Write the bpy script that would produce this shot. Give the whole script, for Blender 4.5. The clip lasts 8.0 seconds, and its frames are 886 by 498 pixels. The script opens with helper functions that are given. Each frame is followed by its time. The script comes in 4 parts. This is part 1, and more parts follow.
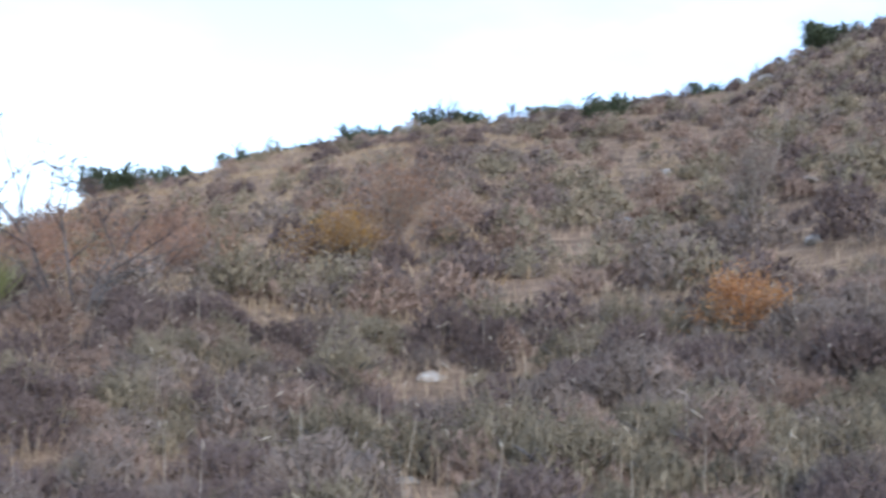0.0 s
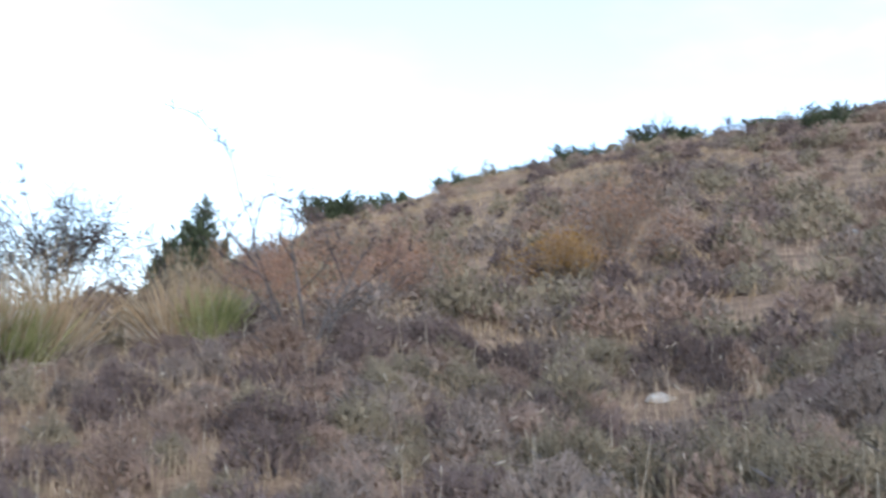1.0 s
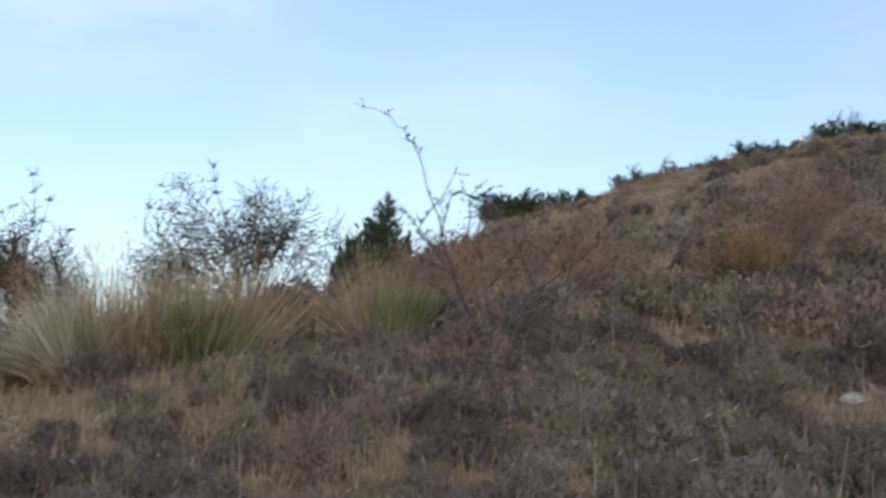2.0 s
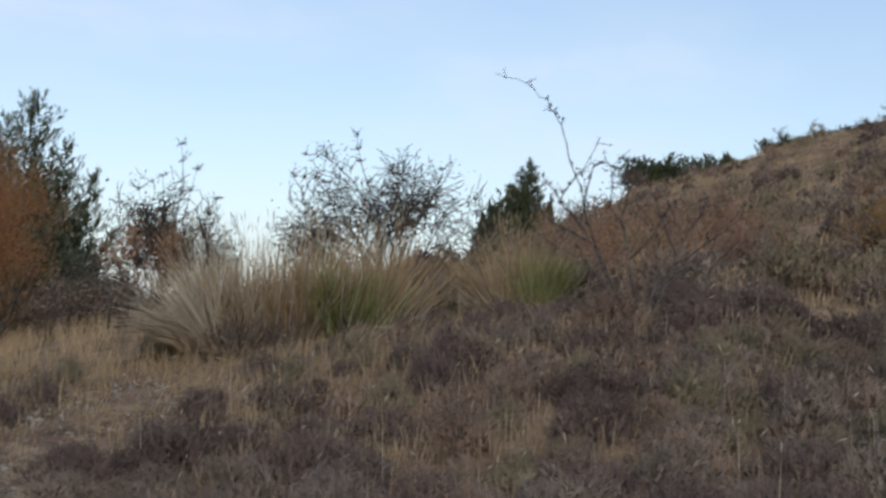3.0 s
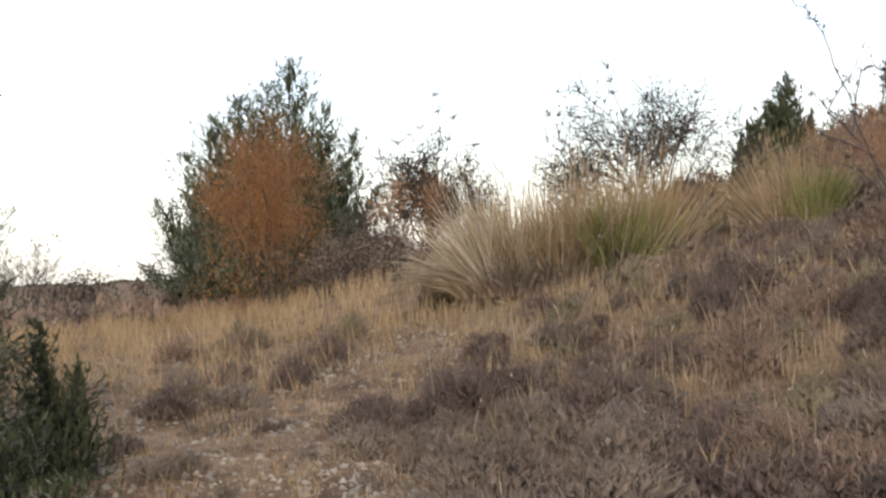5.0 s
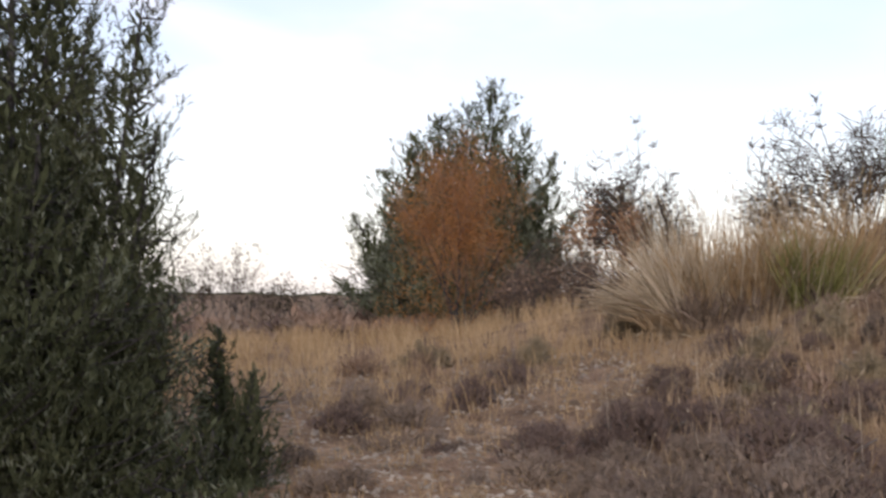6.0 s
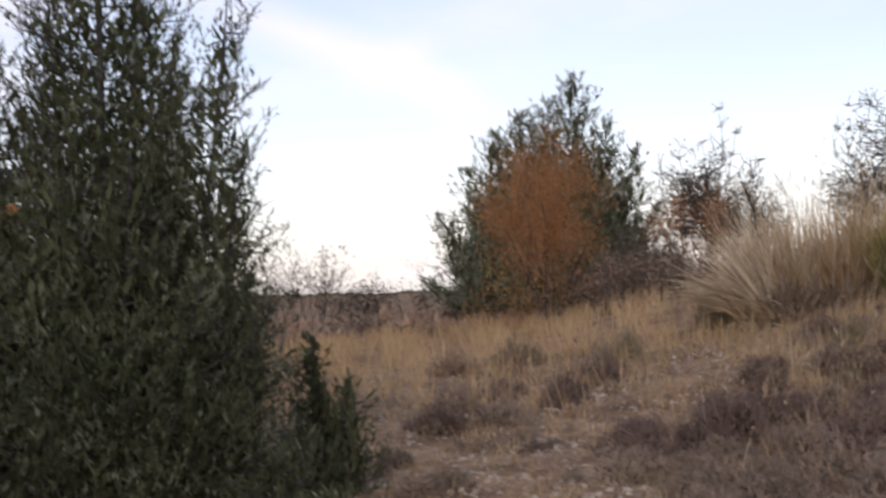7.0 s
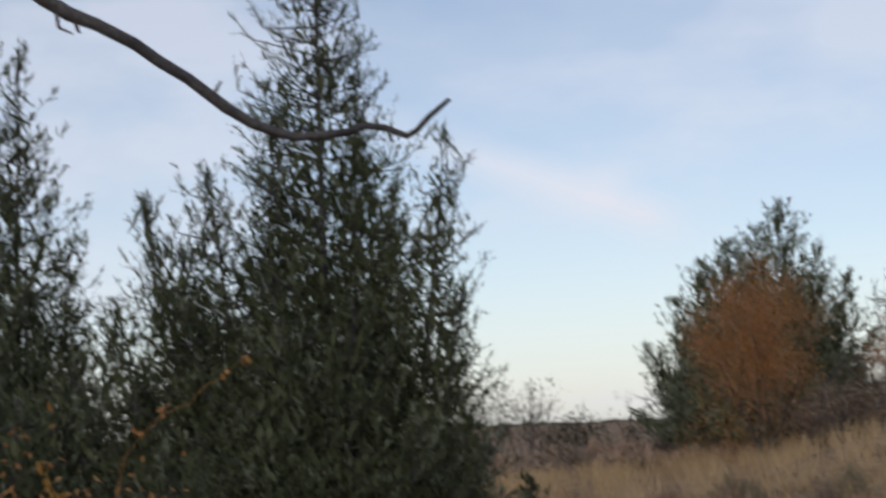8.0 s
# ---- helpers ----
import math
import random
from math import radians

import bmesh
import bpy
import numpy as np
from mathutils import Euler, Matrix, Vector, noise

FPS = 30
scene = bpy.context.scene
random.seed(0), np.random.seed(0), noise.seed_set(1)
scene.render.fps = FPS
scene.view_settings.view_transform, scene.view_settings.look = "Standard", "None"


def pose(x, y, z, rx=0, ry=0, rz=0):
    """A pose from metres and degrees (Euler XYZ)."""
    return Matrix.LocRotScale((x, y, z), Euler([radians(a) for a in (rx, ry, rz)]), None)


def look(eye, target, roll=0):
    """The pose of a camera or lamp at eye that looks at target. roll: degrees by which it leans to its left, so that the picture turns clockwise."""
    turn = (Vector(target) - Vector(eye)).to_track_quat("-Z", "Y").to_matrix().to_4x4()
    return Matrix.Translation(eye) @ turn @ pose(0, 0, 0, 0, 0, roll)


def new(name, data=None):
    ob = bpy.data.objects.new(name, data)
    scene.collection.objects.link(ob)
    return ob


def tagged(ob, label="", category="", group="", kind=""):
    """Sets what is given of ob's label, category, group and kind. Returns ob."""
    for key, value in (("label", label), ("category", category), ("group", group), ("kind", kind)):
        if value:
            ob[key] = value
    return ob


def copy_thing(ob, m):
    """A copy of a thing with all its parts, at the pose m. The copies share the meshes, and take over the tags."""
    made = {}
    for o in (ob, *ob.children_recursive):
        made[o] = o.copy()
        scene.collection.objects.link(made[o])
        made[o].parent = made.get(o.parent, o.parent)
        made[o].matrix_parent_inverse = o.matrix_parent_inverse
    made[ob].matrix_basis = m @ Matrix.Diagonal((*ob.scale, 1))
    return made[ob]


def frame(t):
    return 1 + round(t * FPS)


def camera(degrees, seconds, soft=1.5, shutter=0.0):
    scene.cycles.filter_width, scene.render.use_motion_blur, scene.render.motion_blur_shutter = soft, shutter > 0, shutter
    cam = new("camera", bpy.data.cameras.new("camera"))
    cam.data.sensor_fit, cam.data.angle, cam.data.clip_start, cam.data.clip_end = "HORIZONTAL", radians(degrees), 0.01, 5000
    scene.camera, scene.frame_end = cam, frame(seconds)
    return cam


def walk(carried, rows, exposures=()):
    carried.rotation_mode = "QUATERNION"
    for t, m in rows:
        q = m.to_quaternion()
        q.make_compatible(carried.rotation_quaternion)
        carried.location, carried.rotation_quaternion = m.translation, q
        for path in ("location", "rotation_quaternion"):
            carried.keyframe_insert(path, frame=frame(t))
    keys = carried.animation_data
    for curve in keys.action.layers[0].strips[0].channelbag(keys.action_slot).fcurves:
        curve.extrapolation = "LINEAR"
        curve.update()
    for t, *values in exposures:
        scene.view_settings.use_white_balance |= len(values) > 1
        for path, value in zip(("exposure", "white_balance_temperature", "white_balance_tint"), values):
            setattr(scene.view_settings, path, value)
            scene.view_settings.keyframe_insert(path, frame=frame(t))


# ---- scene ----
EYE = 1.6


def turn(x, y, z, yaw, pitch, roll):
    """A camera pose: yaw counter-clockwise from +y, pitch upwards."""
    a, b = radians(yaw), radians(pitch)
    way = Vector((-math.sin(a) * math.cos(b), math.cos(a) * math.cos(b), math.sin(b)))
    return look(Vector((x, y, z)), Vector((x, y, z)) + way, roll)


# ---- the camera: held in the hand, turning to the left on the spot ----
cam = camera(33.15, 8.0, soft=2.6, shutter=0.45)
walk(cam, [
    (0.0, turn(0.208, 0.106, 1.532, 0.00, 4.44, 1.55)),
    (0.5, turn(0.170, 0.070, 1.551, 4.28, 4.17, 0.82)),
    (1.0, turn(0.118, 0.063, 1.558, 8.33, 5.05, 0.60)),
    (1.5, turn(0.082, 0.003, 1.556, 11.72, 5.41, 1.39)),
    (2.0, turn(0.021, -0.048, 1.533, 15.16, 4.87, 1.30)),
    (2.2, turn(0.033, -0.032, 1.521, 16.41, 4.51, 1.13)),
    (3.3, turn(0.022, -0.077, 1.642, 21.54, 2.44, 2.14)),
    (3.5, turn(0.034, -0.096, 1.639, 21.92, 1.60, 2.23)),
    (4.0, turn(-0.015, -0.090, 1.617, 23.56, 0.66, 1.47)),
    (4.5, turn(-0.061, -0.106, 1.611, 27.07, 0.21, 0.08)),
    (5.0, turn(-0.106, -0.064, 1.617, 30.53, 1.04, -3.26)),
    (5.2, turn(-0.114, -0.018, 1.611, 31.86, 1.16, -1.62)),
    (6.3, turn(-0.080, 0.172, 1.600, 39.28, 2.34, -0.06)),
    (6.5, turn(-0.088, 0.160, 1.579, 39.22, 2.05, 0.64)),
    (7.0, turn(-0.094, 0.108, 1.653, 41.40, 2.08, -2.19)),
    (7.5, turn(-0.078, 0.030, 1.711, 44.82, 4.70, -2.23)),
    (8.0, turn(-0.095, -0.018, 1.731, 48.96, 7.37, -2.81)),
], exposures=[(0.0, 1.03, 5420, 13), (1.0, 1.0, 5480, 11), (1.5, 0.32, 5650, 11), (2.2, 0.0, 5850, 6), (3.3, -0.14, 6250, 11), (3.5, -0.14, 6250, 11), (4.0, 0.35, 6900, 13),
              (4.5, 0.6, 7200, 15), (5.2, 0.65, 7200, 15), (6.3, 0.23, 7000, 24), (7.0, 0.18, 7000, 24), (7.5, 0.05, 7050, 18), (8.0, -0.25, 6650, 13)])

# ---- sky: thin bright cloud with pale blue between ----
SUN_TURN, SUN_RISE = 150.0, 32.0
world = bpy.data.worlds.new("sky")
scene.world = world
world.use_nodes = True
wt = world.node_tree
wt.nodes.clear()


def node(tree, kind, **settings):
    n = tree.nodes.new(kind)
    for key, value in settings.items():
        if key in n.inputs:
            n.inputs[key].default_value = value
        else:
            setattr(n, key, value)
    return n


def ramp(tree, fac, stops):
    n = tree.nodes.new("ShaderNodeValToRGB")
    while len(n.color_ramp.elements) < len(stops):
        n.color_ramp.elements.new(0.5)
    for e, (p, c) in zip(n.color_ramp.elements, stops):
        e.position, e.color = p, (*c, 1) if len(c) == 3 else c
    tree.links.new(fac, n.inputs[0])
    return n.outputs[0]


sky = wt.nodes.new("ShaderNodeTexSky")
sky.sky_type, sky.sun_disc = "NISHITA", False
sky.sun_elevation, sky.sun_rotation = radians(SUN_RISE), radians(SUN_TURN)
clear = node(wt, "ShaderNodeBackground", Strength=0.15)
wt.links.new(sky.outputs[0], clear.inputs[0])
cloud = node(wt, "ShaderNodeBackground", Color=(0.845, 0.90, 1.0, 1), Strength=1.05)
tc = wt.nodes.new("ShaderNodeTexCoord")
stretch = node(wt, "ShaderNodeMapping")
stretch.inputs["Scale"].default_value = (1.0, 1.0, 2.6)
stretch.inputs["Location"].default_value = (3.1, 1.7, 0.4)
wt.links.new(tc.outputs["Generated"], stretch.inputs[0])
puffs = node(wt, "ShaderNodeTexNoise", Scale=4.2, Detail=6.0, Roughness=0.5)
wt.links.new(stretch.outputs[0], puffs.inputs["Vector"])
cover = ramp(wt, puffs.outputs[0], [(0.40, (0.20, 0.20, 0.20)), (0.53, (0.32, 0.32, 0.32)), (0.66, (0.62, 0.62, 0.62))])
# haze that thickens towards the horizon
xyz = wt.nodes.new("ShaderNodeSeparateXYZ")
wt.links.new(tc.outputs["Generated"], xyz.inputs[0])
haze = ramp(wt, xyz.outputs[2], [(0.0, (0.55, 0.55, 0.55)), (0.16, (0.15, 0.15, 0.15)), (1.0, (0.0, 0.0, 0.0))])
# one long streak of high cloud
v1, v2 = (Vector((-math.sin(radians(b)) * math.cos(radians(e)), math.cos(radians(b)) * math.cos(radians(e)), math.sin(radians(e)))) for b, e in ((46.5, 10.4), (38.9, 7.2)))
across = v1.cross(v2).normalized()
along = across.cross(v1).normalized()


def dot_with(v):
    n = node(wt, "ShaderNodeVectorMath", operation="DOT_PRODUCT")
    wt.links.new(tc.outputs["Generated"], n.inputs[0])
    n.inputs[1].default_value = v
    return n.outputs["Value"]


def calc(op, a, b):
    n = node(wt, "ShaderNodeMath", operation=op)
    for socket, value in zip(n.inputs, (a, b)):
        if isinstance(value, (int, float)):
            socket.default_value = value
        else:
            wt.links.new(value, socket)
    return n.outputs[0]


off = calc("ABSOLUTE", calc("ADD", dot_with(across), calc("MULTIPLY", calc("SUBTRACT", puffs.outputs[0], 0.5), 0.02)), 0)
thin = ramp(wt, off, [(0.0, (0.55, 0.55, 0.55)), (0.006, (0.4, 0.4, 0.4)), (0.022, (0.0, 0.0, 0.0))])
reach = ramp(wt, calc("ADD", dot_with(along), 0.5), [(0.32, (0.0, 0.0, 0.0)), (0.50, (0.9, 0.9, 0.9)), (0.60, (1.0, 1.0, 1.0)), (0.64, (0.0, 0.0, 0.0))])
total = calc("ADD", calc("MAXIMUM", cover, haze), calc("MULTIPLY", thin, reach))
blend = wt.nodes.new("ShaderNodeMixShader")
wt.links.new(calc("MINIMUM", total, 1.0), blend.inputs[0])
wt.links.new(clear.outputs[0], blend.inputs[1])
wt.links.new(cloud.outputs[0], blend.inputs[2])
wout = wt.nodes.new("ShaderNodeOutputWorld")
wt.links.new(blend.outputs[0], wout.inputs[0])

sun_data = bpy.data.lights.new("sun", "SUN")
sun_data.energy, sun_data.angle, sun_data.color = 0.9, radians(14), (1.0, 0.93, 0.84)
sun = new("sun", sun_data)
sa = radians(SUN_TURN)
sun_way = Vector((math.sin(sa) * math.cos(radians(SUN_RISE)), math.cos(sa) * math.cos(radians(SUN_RISE)), math.sin(radians(SUN_RISE))))
sun.matrix_world = look(sun_way * 60, Vector((0, 0, 0)))


# ---- materials ----
def leafy(name, dark, mid, light, patch=0.8, through_light=0.0, rough=0.85, fine=14.0):
    """Plant matter: patches about a metre wide, a finer mottle, and a tone of its own for each sprig and each plant."""
    m = bpy.data.materials.new(name)
    m.use_nodes = True
    t = m.node_tree
    bsdf = t.nodes["Principled BSDF"]
    geo = t.nodes.new("ShaderNodeNewGeometry")
    big = node(t, "ShaderNodeTexNoise", Scale=patch, Detail=2.0)
    small = node(t, "ShaderNodeTexNoise", Scale=fine, Detail=3.0)
    plant = node(t, "ShaderNodeTexNoise", Scale=patch * 2.6, Detail=1.0)
    for n in (big, plant, small):
        t.links.new(geo.outputs["Position"], n.inputs["Vector"])
    info = t.nodes.new("ShaderNodeObjectInfo")

    def add(a, b, k, c):
        n = node(t, "ShaderNodeMath", operation="MULTIPLY_ADD")
        t.links.new(a, n.inputs[0])
        n.inputs[1].default_value = k
        if b is None:
            n.inputs[2].default_value = c
        else:
            t.links.new(b, n.inputs[2])
        return n.outputs[0]
    v = add(big.outputs[0], None, 0.8, -0.46)
    v = add(plant.outputs[0], v, 0.6, 0)
    v = add(small.outputs[0], v, 0.5, 0)
    v = add(geo.outputs["Random Per Island"], v, 0.3, 0)
    v = add(info.outputs["Random"], v, 0.16, 0)
    col = ramp(t, v, [(0.25, dark), (0.55, mid), (0.9, light)])
    t.links.new(col, bsdf.inputs["Base Color"])
    bsdf.inputs["Roughness"].default_value = rough
    bsdf.inputs["Specular IOR Level"].default_value = 0.2
    if through_light:
        tr = t.nodes.new("ShaderNodeBsdfTranslucent")
        t.links.new(col, tr.inputs[0])
        mix = t.nodes.new("ShaderNodeMixShader")
        mix.inputs[0].default_value = through_light
        t.links.new(bsdf.outputs[0], mix.inputs[1])
        t.links.new(tr.outputs[0], mix.inputs[2])
        t.links.new(mix.outputs[0], t.nodes["Material Output"].inputs[0])
    return m


def rocky(name, dark, mid, light, scale, bump=0.4):
    """Stone, soil or bark: two scales of noise in colour and relief."""
    m = bpy.data.materials.new(name)
    m.use_nodes = True
    t = m.node_tree
    bsdf = t.nodes["Principled BSDF"]
    geo = t.nodes.new("ShaderNodeNewGeometry")
    big = node(t, "ShaderNodeTexNoise", Scale=scale * 0.12, Detail=3.0)
    small = node(t, "ShaderNodeTexNoise", Scale=scale, Detail=6.0, Roughness=0.65)
    for n in (big, small):
        t.links.new(geo.outputs["Position"], n.inputs["Vector"])
    mix = node(t, "ShaderNodeMath", operation="ADD")
    t.links.new(big.outputs[0], mix.inputs[0])
    t.links.new(small.outputs[0], mix.inputs[1])
    half = node(t, "ShaderNodeMath", operation="MULTIPLY")
    half.inputs[1].default_value = 0.5
    t.links.new(mix.outputs[0], half.inputs[0])
    t.links.new(ramp(t, half.outputs[0], [(0.36, dark), (0.5, mid), (0.64, light)]), bsdf.inputs["Base Color"])
    bsdf.inputs["Roughness"].default_value = 0.93
    bsdf.inputs["Specular IOR Level"].default_value = 0.15
    b = node(t, "ShaderNodeBump", Strength=bump, Distance=0.03)
    t.links.new(small.outputs[0], b.inputs["Height"])
    t.links.new(b.outputs[0], bsdf.inputs["Normal"])
    return m


SOIL = rocky("soil", (0.09, 0.059, 0.037), (0.189, 0.125, 0.077), (0.355, 0.248, 0.155), 13.0, 1.0)
STONE = rocky("limestone", (0.169, 0.145, 0.113), (0.279, 0.244, 0.198), (0.439, 0.397, 0.331), 14.0)
BARK = rocky("grey_bark", (0.07, 0.06, 0.055), (0.13, 0.115, 0.10), (0.22, 0.20, 0.185), 30.0)
DEADWOOD = rocky("dead_wood", (0.034, 0.033, 0.035), (0.066, 0.064, 0.066), (0.125, 0.12, 0.12), 40.0)
TWIG = leafy("thin_twigs", (0.035, 0.028, 0.026), (0.065, 0.052, 0.047), (0.11, 0.09, 0.078))
REDTWIG = leafy("reddish_twigs", (0.157, 0.088, 0.059), (0.28, 0.165, 0.108), (0.414, 0.264, 0.178))
PALETWIG = leafy("pale_twigs", (0.18, 0.14, 0.11), (0.27, 0.22, 0.17), (0.38, 0.32, 0.25))
GREY = leafy("grey_scrub", (0.044, 0.034, 0.028), (0.13, 0.101, 0.078), (0.267, 0.21, 0.162), 0.6)
BROWN = leafy("brown_scrub", (0.063, 0.042, 0.031), (0.169, 0.116, 0.083), (0.321, 0.23, 0.169), 0.6)
SAGE = leafy("sage_scrub", (0.049, 0.041, 0.026), (0.128, 0.105, 0.065), (0.258, 0.212, 0.135), 0.6)
DARK = leafy("dark_scrub", (0.04, 0.029, 0.023), (0.101, 0.072, 0.059), (0.183, 0.135, 0.111), 0.6)
RUST = leafy("rusty_scrub", (0.146, 0.068, 0.036), (0.302, 0.149, 0.071), (0.47, 0.259, 0.13), 0.6, 0.2)
BRACKEN = leafy("bracken_scrub", (0.098, 0.063, 0.044), (0.201, 0.136, 0.095), (0.333, 0.236, 0.17), 0.6)
STRAW = leafy("dry_straw", (0.17, 0.110, 0.054), (0.35, 0.242, 0.128), (0.53, 0.395, 0.235), 0.5, 0.25)
TAN = leafy("tan_grass", (0.157, 0.11, 0.065), (0.302, 0.22, 0.132), (0.47, 0.358, 0.23), 0.4, 0.2)
PALEGRASS = leafy("bleached_grass", (0.15, 0.115, 0.075), (0.405, 0.335, 0.23), (0.634, 0.544, 0.404), 0.9, 0.25)
GREENGRASS = leafy("green_grass", (0.106, 0.114, 0.036), (0.225, 0.234, 0.084), (0.4, 0.384, 0.168), 1.2, 0.25)
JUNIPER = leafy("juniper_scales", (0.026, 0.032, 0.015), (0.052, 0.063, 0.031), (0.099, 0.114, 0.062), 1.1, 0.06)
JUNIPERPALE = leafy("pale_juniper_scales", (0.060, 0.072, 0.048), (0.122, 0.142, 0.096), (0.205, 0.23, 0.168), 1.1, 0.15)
ORANGELEAF = leafy("orange_leaves", (0.20, 0.085, 0.032), (0.43, 0.195, 0.068), (0.60, 0.32, 0.12), 1.6, 0.45)
YELLOWLEAF = leafy("yellow_leaves", (0.172, 0.091, 0.018), (0.333, 0.182, 0.041), (0.494, 0.288, 0.081), 1.3, 0.3)
OLIVELEAF = leafy("withered_leaves", (0.042, 0.036, 0.026), (0.08, 0.067, 0.046), (0.14, 0.115, 0.075), 1.5, 0.15)


# ---- geometry helpers ----
rng = np.random.default_rng(7)


class Pile:
    """Vertices and faces that become one mesh."""

    def __init__(self):
        self.v, self.f, self.n = [], [], 0

    def put(self, verts, faces):
        verts = np.asarray(verts, float).reshape(-1, 3)
        self.v.append(verts)
        self.f.extend(np.asarray(f) + self.n for f in faces)
        self.n += len(verts)

    def mesh(self, name, *mats):
        me = bpy.data.meshes.new(name)
        verts = np.concatenate(self.v)
        sizes = np.concatenate([np.full(len(q), q.shape[1]) for q in self.f])
        corners = np.concatenate([q.ravel() for q in self.f])
        me.vertices.add(len(verts))
        me.vertices.foreach_set("co", verts.ravel())
        me.loops.add(len(corners))
        me.loops.foreach_set("vertex_index", corners)
        me.polygons.add(len(sizes))
        me.polygons.foreach_set("loop_start", np.concatenate([[0], np.cumsum(sizes)[:-1]]))
        me.update(calc_edges=True)
        me.validate()
        for m in mats:
            me.materials.append(m)
        return me


def unit(a):
    return a / np.maximum(np.linalg.norm(a, axis=-1, keepdims=True), 1e-9)


def square_to(a):
    """Two directions square to each of the ways a."""
    ref = np.where(np.abs(a[:, 2:3]) > 0.9, np.array([[1.0, 0, 0]]), np.array([[0, 0, 1.0]]))
    u = unit(np.cross(a, ref))
    return u, np.cross(a, u)


def sprigs(pile, base, tip, thick, belly=0.55):
    """Small pointed twigs with a belly: three sides, six triangles each."""
    a = unit(tip - base)
    u, w = square_to(a)
    turn_by = rng.uniform(0, 6.28, len(base))
    mid = base + (tip - base) * belly
    vs = [base]
    for k in range(3):
        an = turn_by + k * 2.0944
        vs.append(mid + (u * np.cos(an)[:, None] + w * np.sin(an)[:, None]) * np.reshape(thick, (-1, 1)))
    vs.append(tip)
    v = np.stack(vs, 1).reshape(-1, 3)
    o = np.arange(len(base))[:, None] * 5
    tri = np.array([[0, 2, 1], [0, 3, 2], [0, 1, 3], [4, 1, 2], [4, 2, 3], [4, 3, 1]])
    pile.put(v, [(o[:, :, None] + tri[None]).reshape(-1, 3)])


def spines(pile, base, tip, thick):
    """Thin pointed twigs: three triangles each."""
    u, w = square_to(unit(tip - base))
    turn_by = rng.uniform(0, 6.28, len(base))
    vs = []
    for k in range(3):
        an = turn_by + k * 2.0944
        vs.append(base + (u * np.cos(an)[:, None] + w * np.sin(an)[:, None]) * np.reshape(thick, (-1, 1)))
    vs.append(tip)
    o = np.arange(len(base))[:, None, None] * 4
    pile.put(np.stack(vs, 1).reshape(-1, 3), [(o + np.array([[0, 1, 3], [1, 2, 3], [2, 0, 3]])[None]).reshape(-1, 3)])


def blades(pile, base, tip, width, droop, steps=3):
    """Grass blades in four steps that arch over by droop; folded along the middle."""
    n = len(base)
    a = tip - base
    side = unit(np.stack([-a[:, 1], a[:, 0], 0 * a[:, 0]], 1) + rng.normal(0, 0.25, (n, 3)))
    steps = ((0.0, 0.8), (0.35, 1.0), (0.7, 0.7)) if steps == 3 else ((0.0, 0.8), (0.5, 1.0))
    rows = []
    for s, wd in steps:
        c = base + a * s
        c[:, 2] += droop * 4 * s * (1 - s) * 0.75
        off = side * np.reshape(width * wd, (-1, 1)) * 0.5
        rows += [c - off, c + off]
    rows.append(tip)
    v = np.stack(rows, 1).reshape(-1, 3)
    o = np.arange(n)[:, None, None] * len(rows)
    tri = np.array([[0, 1, 3], [0, 3, 2], [2, 3, 5], [2, 5, 4], [4, 5, 6]] if len(rows) == 7 else [[0, 1, 3], [0, 3, 2], [2, 3, 4]])
    pile.put(v, [(o + tri[None]).reshape(-1, 3)])


def arcs(pile, base, way, length, sag, width):
    """Grass blades that leave along way and bow over under their weight by sag."""
    n = len(base)
    out = unit(np.stack([way[:, 0], way[:, 1], 0 * way[:, 0]], 1))
    side = unit(np.stack([-way[:, 1], way[:, 0], 0 * way[:, 0]], 1) + rng.normal(0, 0.5, (n, 3)))
    ln, fall, wide = (np.reshape(q, (-1, 1)) for q in (length, sag, width))
    rows = []
    for s, wd in ((0.0, 0.8), (0.3, 1.0), (0.58, 0.85), (0.82, 0.55), (1.0, 0.0)):
        c = base + ln * (way * s + fall * s ** 2.2 * (out * 0.35 - np.array([0, 0, 1.0])))
        rows += [c - side * wide * wd * 0.5, c + side * wide * wd * 0.5] if wd else [c]
    o = np.arange(n)[:, None, None] * 9
    tri = np.array([[0, 1, 3], [0, 3, 2], [2, 3, 5], [2, 5, 4], [4, 5, 7], [4, 7, 6], [6, 7, 8]])
    pile.put(np.stack(rows, 1).reshape(-1, 3), [(o + tri[None]).reshape(-1, 3)])
    return rows[-1]


def small_leaves(pile, where, size, flat=0.4):
    """Little folded leaves: two triangles with a crease."""
    n = len(where)
    a = unit(rng.normal(0, 1, (n, 3)))
    u, w = square_to(a)
    s = np.reshape(size, (-1, 1)) * rng.uniform(0.6, 1.3, (n, 1))
    v = np.stack([where - a * s, where + u * s * 0.5 + w * s * flat * 0.5, where + a * s, where - u * s * 0.5 + w * s * flat * 0.5], 1).reshape(-1, 3)
    o = np.arange(n)[:, None, None] * 4
    pile.put(v, [(o + np.array([[0, 1, 2], [0, 2, 3]])[None]).reshape(-1, 3)])


